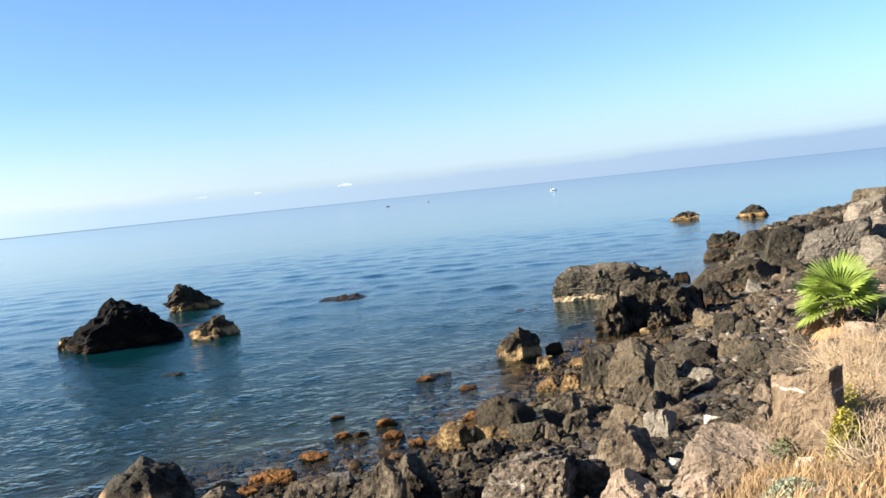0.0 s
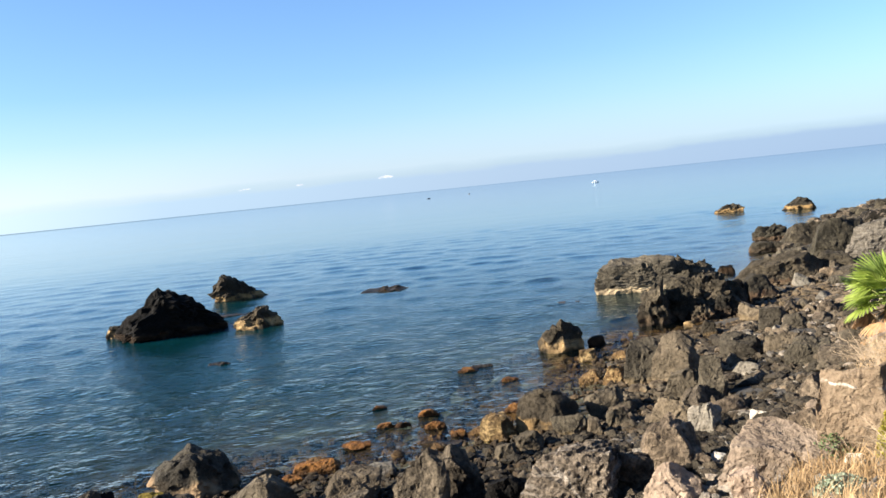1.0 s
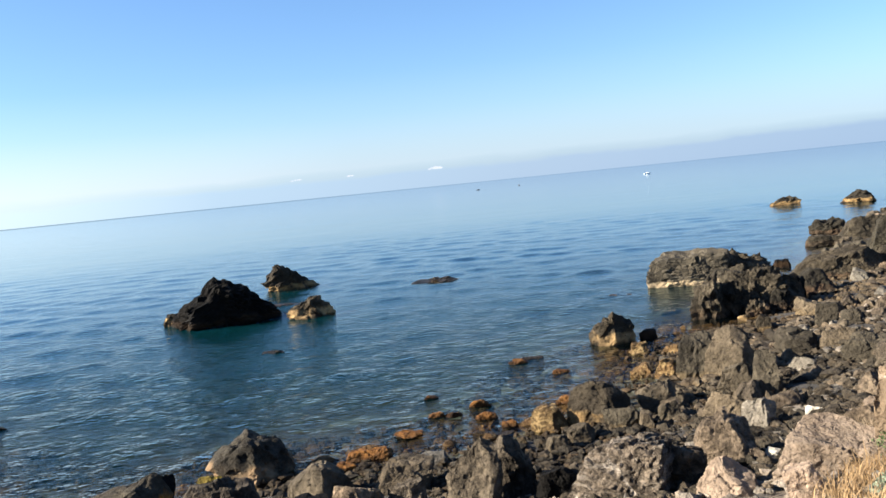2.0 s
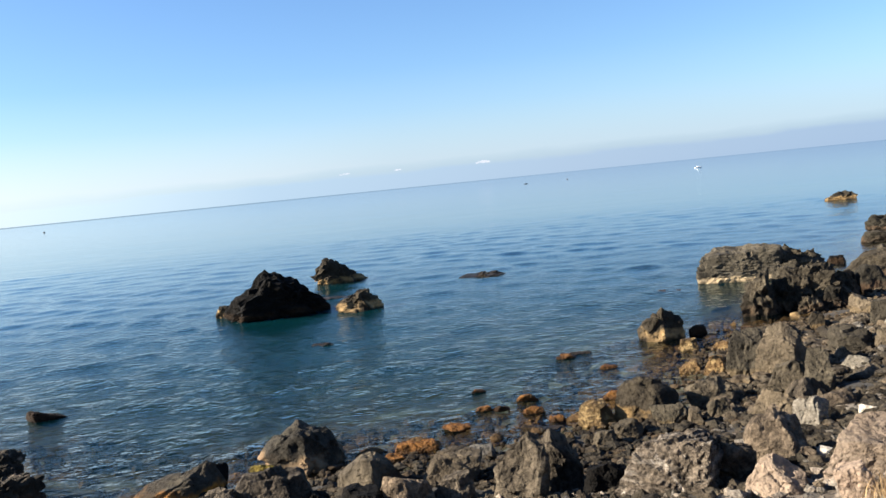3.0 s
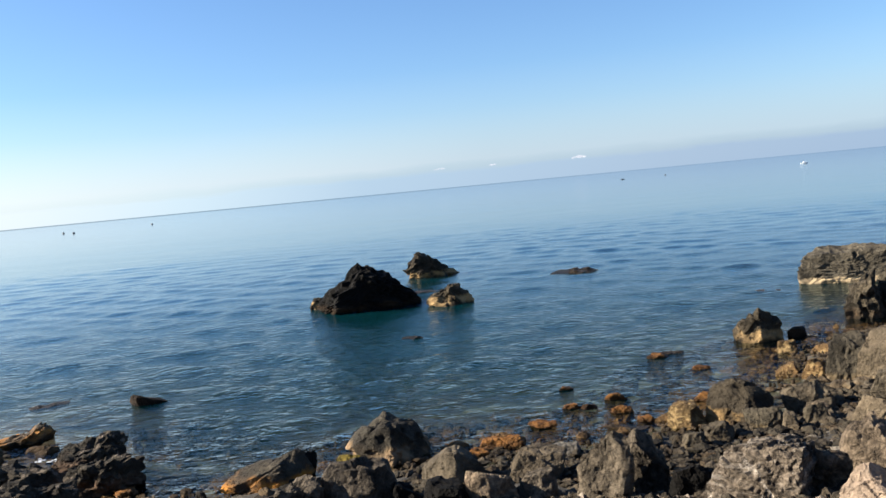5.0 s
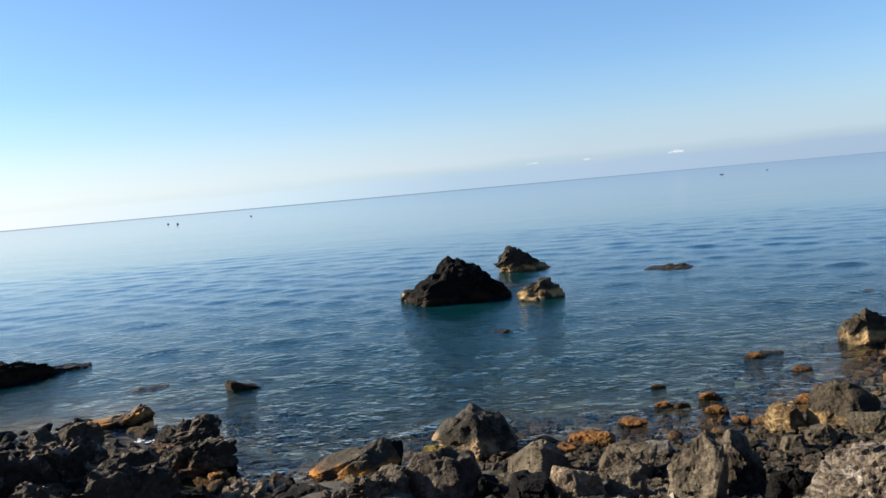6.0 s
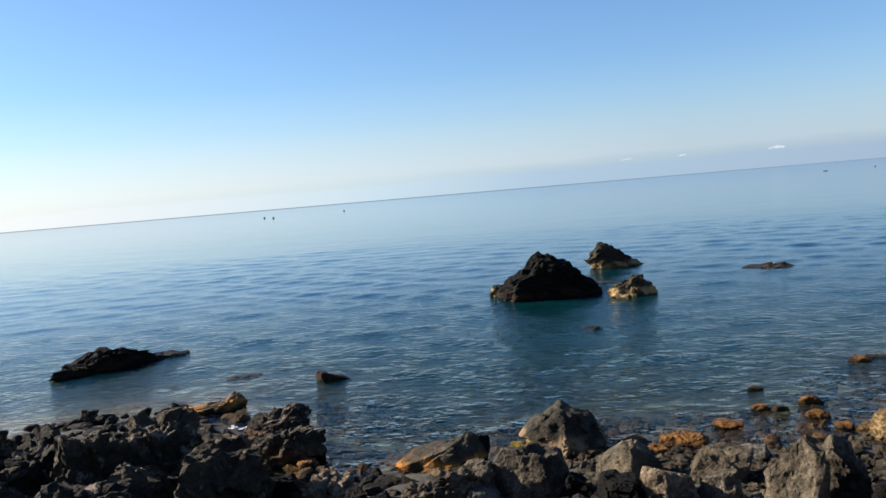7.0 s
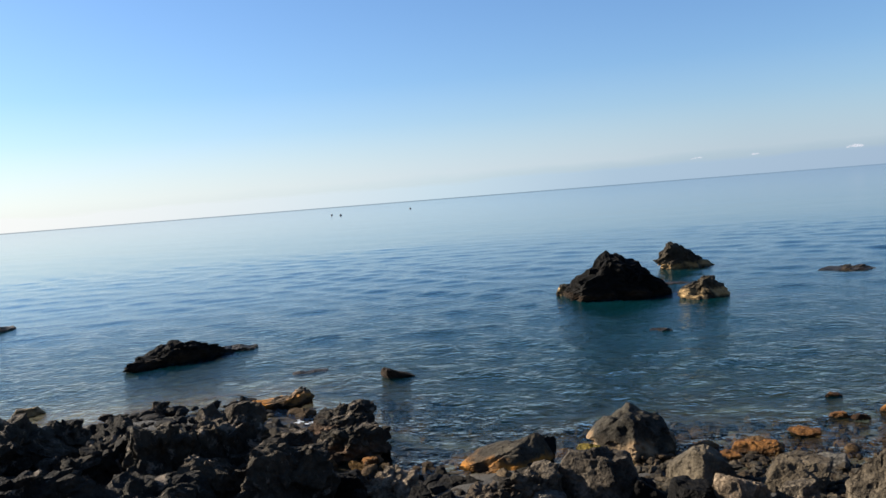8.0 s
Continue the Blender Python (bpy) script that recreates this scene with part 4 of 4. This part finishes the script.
rng = random.Random(11)
DARK_STONE = rock_material("dark_wet_stone", (0.03, 0.026, 0.02), (0.10, 0.082, 0.058), tide=0.35, tide_colour=(0.2, 0.12, 0.05))
grey_set = [stone_mesh("shore_stone", 200 + k, 3, GREY) for k in range(5)]
tide_set = [stone_mesh("shore_stone", 210 + k, 3, DARK_STONE) for k in range(3)]
crag_set = [stone_mesh("shore_stone", 220 + k, 4, CRAG, 1.0) for k in range(3)]
pale_set = [stone_mesh("shore_stone", 230 + k, 3, PALE) for k in range(2)]
pink_set = [stone_mesh("shore_stone", 240 + k, 3, PINK) for k in range(2)]
STONE_LABEL = {"grey": "angular grey stone among the shore rubble", "tide": "brownish stone at the tide line", "crag": "black volcanic stone of the rocky shore",
               "pale": "pale angular stone among grey rubble", "pink": "pale tan stone on the upper shore"}


def shore_stone(x, y, s, size):
    if x < -8.5:
        kind, choice = "crag", crag_set
    elif s < 1.2:
        kind, choice = ("tide", tide_set) if rng.random() < 0.7 else ("grey", grey_set)
    elif s > 4 and rng.random() < 0.25:
        kind, choice = ("pink", pink_set) if s > 6 else ("pale", pale_set)
    else:
        kind, choice = ("pale", pale_set) if rng.random() < 0.06 else ("grey", grey_set)
    ob = new("shore_stone", rng.choice(choice))
    z = max(float(ground_z(x, y)), -0.1)
    ob.matrix_world = pose(x, y, z - 0.02, rng.uniform(-25, 25), rng.uniform(-25, 25), rng.uniform(0, 360)) @ Matrix.Diagonal((size * rng.uniform(0.8, 1.3), size, size * rng.uniform(0.7, 1.2), 1))
    return tagged(ob, STONE_LABEL[kind], "stone", "shore stones")


for k in range(150):
    x, y, s = shore_spot(rng, -7, 16, 11, 46, 1.6, 8.5)
    if x < 4 and (s < 5.0 or y < 17.5):
        continue
    shore_stone(x, y, s, rng.uniform(0.35, 0.8))
for k in range(14):
    x, y, s = shore_spot(rng, -22, -7, 7, 18, 0.2, 7)
    shore_stone(x, y, s, rng.uniform(0.3, 0.7))
for k in range(55):
    x, y, s = shore_spot(rng, 14, 40, 34, 84, 0.1, 14)
    shore_stone(x, y, s, rng.uniform(0.6, 1.1))


def rubble(name, count, level, sizes, box, mat, label, seed, sink=0.25, clear=0.0):
    """Uncounted loose stones, joined."""
    r = np.random.default_rng(seed)
    dirs, faces = ball(level)
    faces = np.array(faces)
    bx = r.uniform(box[0], box[1], count * 6)
    by = r.uniform(box[2], box[3], count * 6)
    s = shore_distance(bx, by)
    keep = np.where((s > box[4] + np.where(bx < 2.0, clear, 0.0)) & (s < box[5]) & ~((clear > 3) & (bx < 3.4) & (by < 17.5)))[0][:count]
    bx, by = bx[keep], by[keep]
    bz = ground_z(bx, by)
    n, m = len(keep), len(dirs)
    size = r.uniform(sizes[0], sizes[1], n) ** 1.0
    normals = r.normal(size=(n, 9, 3))
    normals /= np.linalg.norm(normals, axis=2, keepdims=True)
    reach = r.uniform(0.5, 0.95, (n, 9))
    dots = np.maximum(np.einsum("md,nkd->nmk", dirs, normals), 0.05)
    rad = np.minimum((reach[:, None, :] / dots).min(axis=2), 1.2)
    p = dirs[None] * rad[:, :, None]
    p = p * (size[:, None, None] / 2) * r.uniform(0.5, 1.5, (n, 1, 3)) * np.array([1, 1, 0.6])
    p += np.stack([bx, by, bz + size * sink * 0.5], 1)[:, None, :]
    tris = (faces[None] + (np.arange(n) * m)[:, None, None]).reshape(-1, 3)
    me = bpy.data.meshes.new(name)
    me.from_pydata(p.reshape(-1, 3).tolist(), [], tris.tolist())
    me.materials.append(mat)
    return tagged(new(name, me), label, "stones", kind="stuff")


RUBBLE = rock_material("rubble", (0.038, 0.031, 0.023), (0.16, 0.13, 0.094), island=True, tide=0.3, tide_colour=(0.2, 0.13, 0.06))
# Darker than other rubble: the gap shade is put into its colour.
RUBBLE_GAP = rock_material("gap_shade_rubble", (0.02, 0.017, 0.013), (0.10, 0.083, 0.06), island=True)
RUBBLE_FAR = rock_material("rubble_far", (0.03, 0.026, 0.02), (0.16, 0.135, 0.10), island=True, pits=0.4)
RUBBLE_PALE = rock_material("rubble_pale", (0.17, 0.145, 0.12), (0.34, 0.30, 0.25), island=True)
RUBBLE_BLACK = rock_material("rubble_black", (0.009, 0.008, 0.007), (0.04, 0.034, 0.027), island=True)
rubble("rubble", 650, 2, (0.2, 0.5), (-8, 17, 11, 48, 1.6, 9.0), RUBBLE, "grey angular rubble covering the shore", 1, clear=4.0)
rubble("rubble", 4200, 1, (0.07, 0.26), (-8, 14, 11, 40, 0.2, 9.0), RUBBLE, "small grey stones between the boulders", 2, clear=2.8)
rubble("rubble", 1000, 1, (0.07, 0.3), (-6, 14, 11, 40, 2.6, 9.0), RUBBLE_PALE, "scattered pale stones of the upper shore", 3, clear=2.0)
rubble("rubble", 800, 2, (0.15, 0.5), (-26, -7.5, 5, 19, 0.0, 9.0), RUBBLE_BLACK, "black volcanic rubble of the rocky shore", 4)
rubble("rubble", 3200, 2, (0.3, 0.85), (13, 60, 34, 110, 0.0, 22.0), RUBBLE_FAR, "grey rock slope of the far shore", 5)
rubble("rubble", 260, 2, (0.4, 1.0), (13, 60, 30, 110, 8.0, 24.0), RUBBLE_PALE, "pale boulders of the far slope", 6)
rubble("rubble", 2600, 1, (0.09, 0.32), (-6, 8, 11, 21, 0.9, 7.5), RUBBLE_GAP, "stones coloured dark for the shade in gaps between boulders", 9, 0.35)
rubble("rubble", 700, 1, (0.05, 0.2), (-1, 5, 8, 13.5, 4.0, 13.0), RUBBLE_PALE, "small pale stones at the edge of the bank", 12, 0.3)
WET = rock_material("wet_rubble", (0.022, 0.017, 0.012), (0.11, 0.08, 0.05), island=True)
rubble("rubble", 2600, 1, (0.06, 0.24), (-8, 9, 11, 34, -1.3, 3.4), WET, "dark wet stones along the waterline", 8)
SEABED = rock_material("seabed_stone", (0.03, 0.022, 0.014), (0.16, 0.095, 0.04), island=True)
rubble("rubble", 900, 2, (0.15, 0.6), (-16, 12, 12, 36, -6.0, -0.3), SEABED, "brown stones on the shallow seabed", 7, 0.1)


# ---- plants ----
def fan_leaf(radius, spread, segments, rng, droop):
    """A pleated fan blade in the xz plane of its own, opening along +x."""
    verts, faces = [], []
    for k in range(segments):
        a = radians(-spread / 2 + spread * (k + 0.5) / segments)
        half = radians(spread / segments) * 0.52
        r = radius * (0.82 + 0.18 * math.cos(a * 0.7)) * rng.uniform(0.92, 1.06)
        base = len(verts)
        for t, wide in ((0.06, 1.0), (0.62, 1.0), (0.85, 0.6), (1.0, 0.1)):
            sag = -droop * radius * t ** 2.6
            for side, lift in ((-1, 0.0), (0, 0.035), (1, 0.0)):
                b = a + side * half * wide
                verts.append((math.cos(b) * r * t, math.sin(b) * r * t, sag + lift * r * t * wide))
        for j in range(3):
            for c in range(2):
                i = base + j * 3 + c
                faces.append((i, i + 1, i + 4, i + 3))
    return verts, faces


def tube(points, radii, sides=6):
    verts, faces = [], []
    for (p, r) in zip(points, radii):
        for k in range(sides):
            a = 2 * math.pi * k / sides
            verts.append((p[0] + math.cos(a) * r, p[1] + math.sin(a) * r, p[2]))
    for j in range(len(points) - 1):
        for k in range(sides):
            a, b = j * sides + k, j * sides + (k + 1) % sides
            faces.append((a, b, b + sides, a + sides))
    faces.append(tuple(range(sides))[::-1])
    faces.append(tuple(range(len(verts) - sides, len(verts))))
    return verts, faces


def fan_palm(x, y, z):
    rng = random.Random(5)
    root = tagged(new("fan_palm"), "young fan palm with bright green leaves and dry skirt", "palm")
    root.location = (x, y, z)
    pts = [(0, 0, -0.2), (0.02, 0, 0.1), (0.03, 0.02, 0.35), (0.02, 0.0, 0.6), (0, 0, 0.72)]
    v, f = tube(pts, (0.2, 0.19, 0.17, 0.13, 0.05), 12)
    part("trunk", v, f, PALM_TRUNK, root)
    for k in range(31):
        dry = k >= 18
        az = k * 137.5 + rng.uniform(-12, 12)
        if dry and k % 3:
            az = rng.uniform(185, 275)
        lift = rng.uniform(-62, -15) if dry else 82 - 84 * (k / 17) ** 0.85 + rng.uniform(-6, 6)
        length = rng.uniform(0.45, 0.8) if dry else rng.uniform(0.42, 0.62)
        turn = pose(0, 0, 0.5 if dry else 0.66, 0, -lift, az)
        stem_v, stem_f = tube([(0, 0, 0), (0, 0, length * 0.5), (0, 0, length)], (0.022, 0.016, 0.012), 5)
        swing = turn @ pose(0, 0, 0, 0, 90, 0)
        stem_v = [tuple(swing @ Vector(p)) for p in stem_v]
        v, f = fan_leaf(rng.uniform(0.66, 0.85) if not dry else rng.uniform(0.5, 0.7), 215 if not dry else 120, 26 if not dry else 14, rng, 0.16 if not dry else 0.6)
        place = turn @ pose(length, 0, 0, rng.uniform(-25, 25), rng.uniform(-5, 25), 0)
        v = [tuple(place @ Vector(p)) for p in v]
        leaf = part("dry_leaf" if dry else "leaf", v, f, PALM_DRY if dry else PALM_GREEN, root, "withered orange-brown hanging leaf" if dry else "")
        part("stem", stem_v, stem_f, PALM_DRY if dry else PALM_STEM, leaf)


fan_palm(9.45, 21.25, 1.1)


def twigs(count, reach, rng, thick=0.0085, lean=0.0):
    """A tangle of thin forked branches that rise from the ground."""
    verts, faces = [], []

    def stick(p, q, r0, r1):
        axis = (q - p).normalized()
        side = axis.orthogonal().normalized()
        other = axis.cross(side)
        base = len(verts)
        for o, r in ((p, r0), (q, r1)):
            for a in (0, 2.094, 4.189):
                verts.append(tuple(o + side * math.cos(a) * r + other * math.sin(a) * r))
        for k in range(3):
            j = (k + 1) % 3
            faces.append((base + k, base + j, base + 3 + j, base + 3 + k))

    for _ in range(count):
        a = rng.uniform(0, 2 * math.pi)
        p = Vector((math.cos(a), math.sin(a), 0)) * reach * rng.uniform(0, 0.5) - Vector((0, 0, 0.08))
        way = Vector((math.cos(a) * rng.uniform(0.1, 0.9) + lean, math.sin(a) * rng.uniform(0.1, 0.9), rng.uniform(0.35, 1.0))).normalized()
        step = reach * rng.uniform(0.14, 0.24)
        r = thick * rng.uniform(0.8, 1.7)
        for j in range(5):
            q = p + way * step
            stick(p, q, r, r * 0.75)
            if j:
                for _ in range(2):
                    side = (way + Vector((rng.gauss(0, 0.7), rng.gauss(0, 0.7), rng.gauss(0, 0.4)))).normalized()
                    stick(q, q + side * step * rng.uniform(0.5, 1.0), r * 0.6, r * 0.3)
            way = (way + Vector((rng.gauss(0, 0.3), rng.gauss(0, 0.3), rng.gauss(-0.08, 0.22)))).normalized()
            p, r = q, r * 0.78
    return verts, faces


def leaves(count, reach, tall, rng, size):
    verts, faces = [], []
    for _ in range(count):
        a, q = rng.uniform(0, 2 * math.pi), math.sqrt(rng.random())
        top = tall * (1 - q * q) ** 0.5
        c = Vector((math.cos(a) * reach * q, math.sin(a) * reach * q, rng.uniform(0.15, 1.0) * top))
        u = Vector((rng.gauss(0, 1), rng.gauss(0, 1), rng.gauss(0.4, 1))).normalized()
        w = u.orthogonal().normalized() * size * rng.uniform(0.2, 0.4)
        u = u * size * rng.uniform(0.6, 1.3)
        base = len(verts)
        verts += [tuple(c - u * 0.5), tuple(c + w), tuple(c + u * 0.5), tuple(c - w)]
        faces.append((base, base + 1, base + 2, base + 3))
    return verts, faces


def bush(name, x, y, reach, tall, seed, twig_count, leaf_count, leaf_mat, label, leaf_size=0.06, turn=0):
    rng = random.Random(seed)
    root = tagged(new(name), label, "shrub")
    root.location = (x, y, float(ground_z(x, y)) - 0.03)
    if twig_count:
        v, f = twigs(twig_count, reach, rng)
        v = [(a, b, c * tall / reach) for a, b, c in v]
        tagged(part("twig_tangle", v, f, TWIG, root), kind="stuff")
    if leaf_count:
        v, f = leaves(leaf_count, reach, tall, rng, leaf_size)
        tagged(part("foliage", v, f, leaf_mat, root), kind="stuff")
    return root


DRY = "dry grey-brown leafless bush on the bank"
bush("dry_bush", 8.0, 18.3, 1.0, 0.7, 1, 90, 0, TWIG, DRY)
bush("dry_bush", 8.6, 17.9, 1.1, 0.8, 2, 100, 0, TWIG, DRY)
bush("dry_bush", 7.6, 16.6, 0.9, 0.8, 3, 120, 0, STRAW, DRY)
bush("dry_bush", 4.75, 12.7, 0.75, 0.5, 4, 90, 0, TWIG, "dry twig bush over a pinkish rock")
bush("dry_bush", 4.1, 11.9, 0.6, 0.42, 5, 80, 0, TWIG, "dry twig bush beside pale rock")
bush("dry_bush", 4.9, 10.2, 0.7, 0.55, 6, 120, 0, STRAW, DRY)
bush("dry_bush", 4.4, 9.0, 0.7, 0.5, 7, 120, 0, STRAW, DRY)
for shrub_x, shrub_y, reach, tall, seed in ((5.75, 13.3, 0.5, 0.75, 8), (5.3, 12.1, 0.42, 0.75, 9), (5.0, 11.35, 0.36, 0.65, 10), (4.85, 10.75, 0.3, 0.42, 21), (4.40, 9.98, 0.22, 0.68, 22)):
    bush("green_shrub", shrub_x, shrub_y, reach, tall, seed, 30, 2600, SHRUB, "yellow-green shrub on the dry bank", 0.045)
bush("herb", 4.05, 10.95, 0.3, 0.42, 11, 10, 1300, HERB, "dark green low herb in dry grass", 0.04)
bush("herb", 3.35, 8.85, 0.3, 0.22, 12, 10, 900, SAGE, "grey-green sage plant in dry grass", 0.05)
bush("straw_shrub", 7.3, 14.9, 0.9, 0.7, 13, 200, 0, STRAW, "straw-coloured withered shrub on the bank", 0.04)
bush("straw_shrub", 6.4, 12.8, 0.9, 0.7, 14, 200, 0, STRAW, "straw-coloured withered shrub on the bank", 0.04)


def dry_grass(count, seed):
    rng = random.Random(seed)
    verts, faces = [], []
    made = 0
    while made < count:
        x, y = rng.uniform(2.4, 12.0), rng.uniform(5.5, 20)
        edge = 2.7 + (y - 9) * 0.46 + noise.noise(Vector((x, y, 1.0)) * 0.7) * 0.7
        if x < edge or x > edge + 4.5:
            continue
        if noise.noise(Vector((x, y, 4.0)) * 1.2) < -0.25:
            continue
        z = float(land_height(shore_distance(np.array([x]), np.array([y]))[0]))
        for _ in range(12):
            made += 1
            a = rng.uniform(0, 2 * math.pi)
            px, py = x + rng.gauss(0, 0.07), y + rng.gauss(0, 0.07)
            tall, bend = rng.uniform(0.14, 0.42), rng.uniform(0.05, 0.3)
            wx, wy = -math.sin(a) * 0.006, math.cos(a) * 0.006
            base = len(verts)
            for t, k in ((0, 1), (0.55, 0.8), (1, 0.1)):
                cx, cy, cz = px + math.cos(a) * bend * t * t, py + math.sin(a) * bend * t * t, z - 0.04 + tall * t * (1 - 0.25 * t)
                verts += [(cx - wx * k, cy - wy * k, cz), (cx + wx * k, cy + wy * k, cz)]
            faces += [(base, base + 1, base + 3, base + 2), (base + 2, base + 3, base + 5, base + 4)]
    return tagged(mesh_object("dry_grass", verts, faces, STRAW), "dry straw-coloured grass on the bank", "grass", kind="stuff")


for shrub_x, shrub_y, reach, tall, seed in ((5.75, 12.6, 0.65, 0.8, 31), (6.3, 13.9, 0.7, 0.85, 32), (7.0, 15.4, 0.75, 0.85, 33), (7.75, 17.0, 0.8, 0.8, 34), (5.2, 10.9, 0.5, 0.6, 35)):
    bush("straw_shrub", shrub_x, shrub_y, reach, tall, seed, 200, 2600, STRAW, "golden withered shrub on the dry bank", 0.035)
dry_grass(26000, 3)

FOAM = plain_material("sea_foam", (0.45, 0.48, 0.5), (0.6, 0.62, 0.64), 8.0, 0.8)
tagged(mesh_object("foam", foam_v, foam_f, FOAM), "small patch of white foam in a tide channel", "foam", kind="stuff")


# ---- boats and buoys out at sea ----
def hull(length, beam, tall):
    verts, faces = [], []
    stations = ((-0.5, 0.8), (-0.2, 1.0), (0.15, 0.95), (0.38, 0.6), (0.5, 0.04))
    for sx, k in stations:
        for sy, z in ((-1, 1.0), (-0.75, 0.1), (0, -0.35), (0.75, 0.1), (1, 1.0)):
            verts.append((sx * length, sy * beam / 2 * k, z * tall * (1 + max(0, sx) * 0.5)))
    for j in range(len(stations) - 1):
        for k in range(4):
            i = j * 5 + k
            faces.append((i, i + 1, i + 6, i + 5))
        faces.append((j * 5, j * 5 + 5, j * 5 + 9, j * 5 + 4))
    faces.append((0, 4, 3, 2, 1))
    return verts, faces


def slab(x0, x1, y0, y1, z0, z1, slope=0.0):
    v = [(x0, y0, z0), (x1, y0, z0), (x1, y1, z0), (x0, y1, z0), (x0 + slope, y0 * 0.85, z1), (x1 - slope, y0 * 0.85, z1), (x1 - slope, y1 * 0.85, z1), (x0 + slope, y1 * 0.85, z1)]
    return v, [(0, 3, 2, 1), (4, 5, 6, 7), (0, 1, 5, 4), (1, 2, 6, 5), (2, 3, 7, 6), (3, 0, 4, 7)]


def boat(x, y, turn, length, beam, tall, mat, label):
    root = tagged(new("boat"), label, "boat")
    root.matrix_world = pose(x, y, 0, 0, 0, turn)
    part("hull", *hull(length, beam, tall), mat, root)
    part("cabin", *slab(-length * 0.2, length * 0.18, -beam * 0.35, beam * 0.35, tall, tall * 2.1, length * 0.05), mat, root)


def buoy(x, y, size, label):
    root = tagged(new("buoy"), label, "buoy", "mooring buoys")
    root.location = (x, y, 0)
    part("float", *tube([(0, 0, -0.3 * size), (0, 0, 0), (0, 0, 0.35 * size), (0, 0, 0.6 * size)], (0.3 * size, 0.55 * size, 0.5 * size, 0.2 * size), 14), HULL_DARK, root)
    part("top_mark", *tube([(0, 0, 0.6 * size), (0, 0, 0.95 * size)], (0.06 * size, 0.05 * size), 6), HULL_DARK, root)


boat(64, 486, 10, 3.6, 1.3, 0.5, HULL_WHITE, "small white motor boat far out at sea")
boat(-30, 525, 20, 2.4, 0.9, 0.22, HULL_DARK, "small dark boat far out at sea")
FAR_BUOY = "dark mooring buoy far out on the water"
buoy(-6, 553, 0.9, FAR_BUOY)
buoy(-294, 450, 1.1, FAR_BUOY)
buoy(-319, 405, 1.2, FAR_BUOY)
buoy(-291, 377, 1.2, FAR_BUOY)
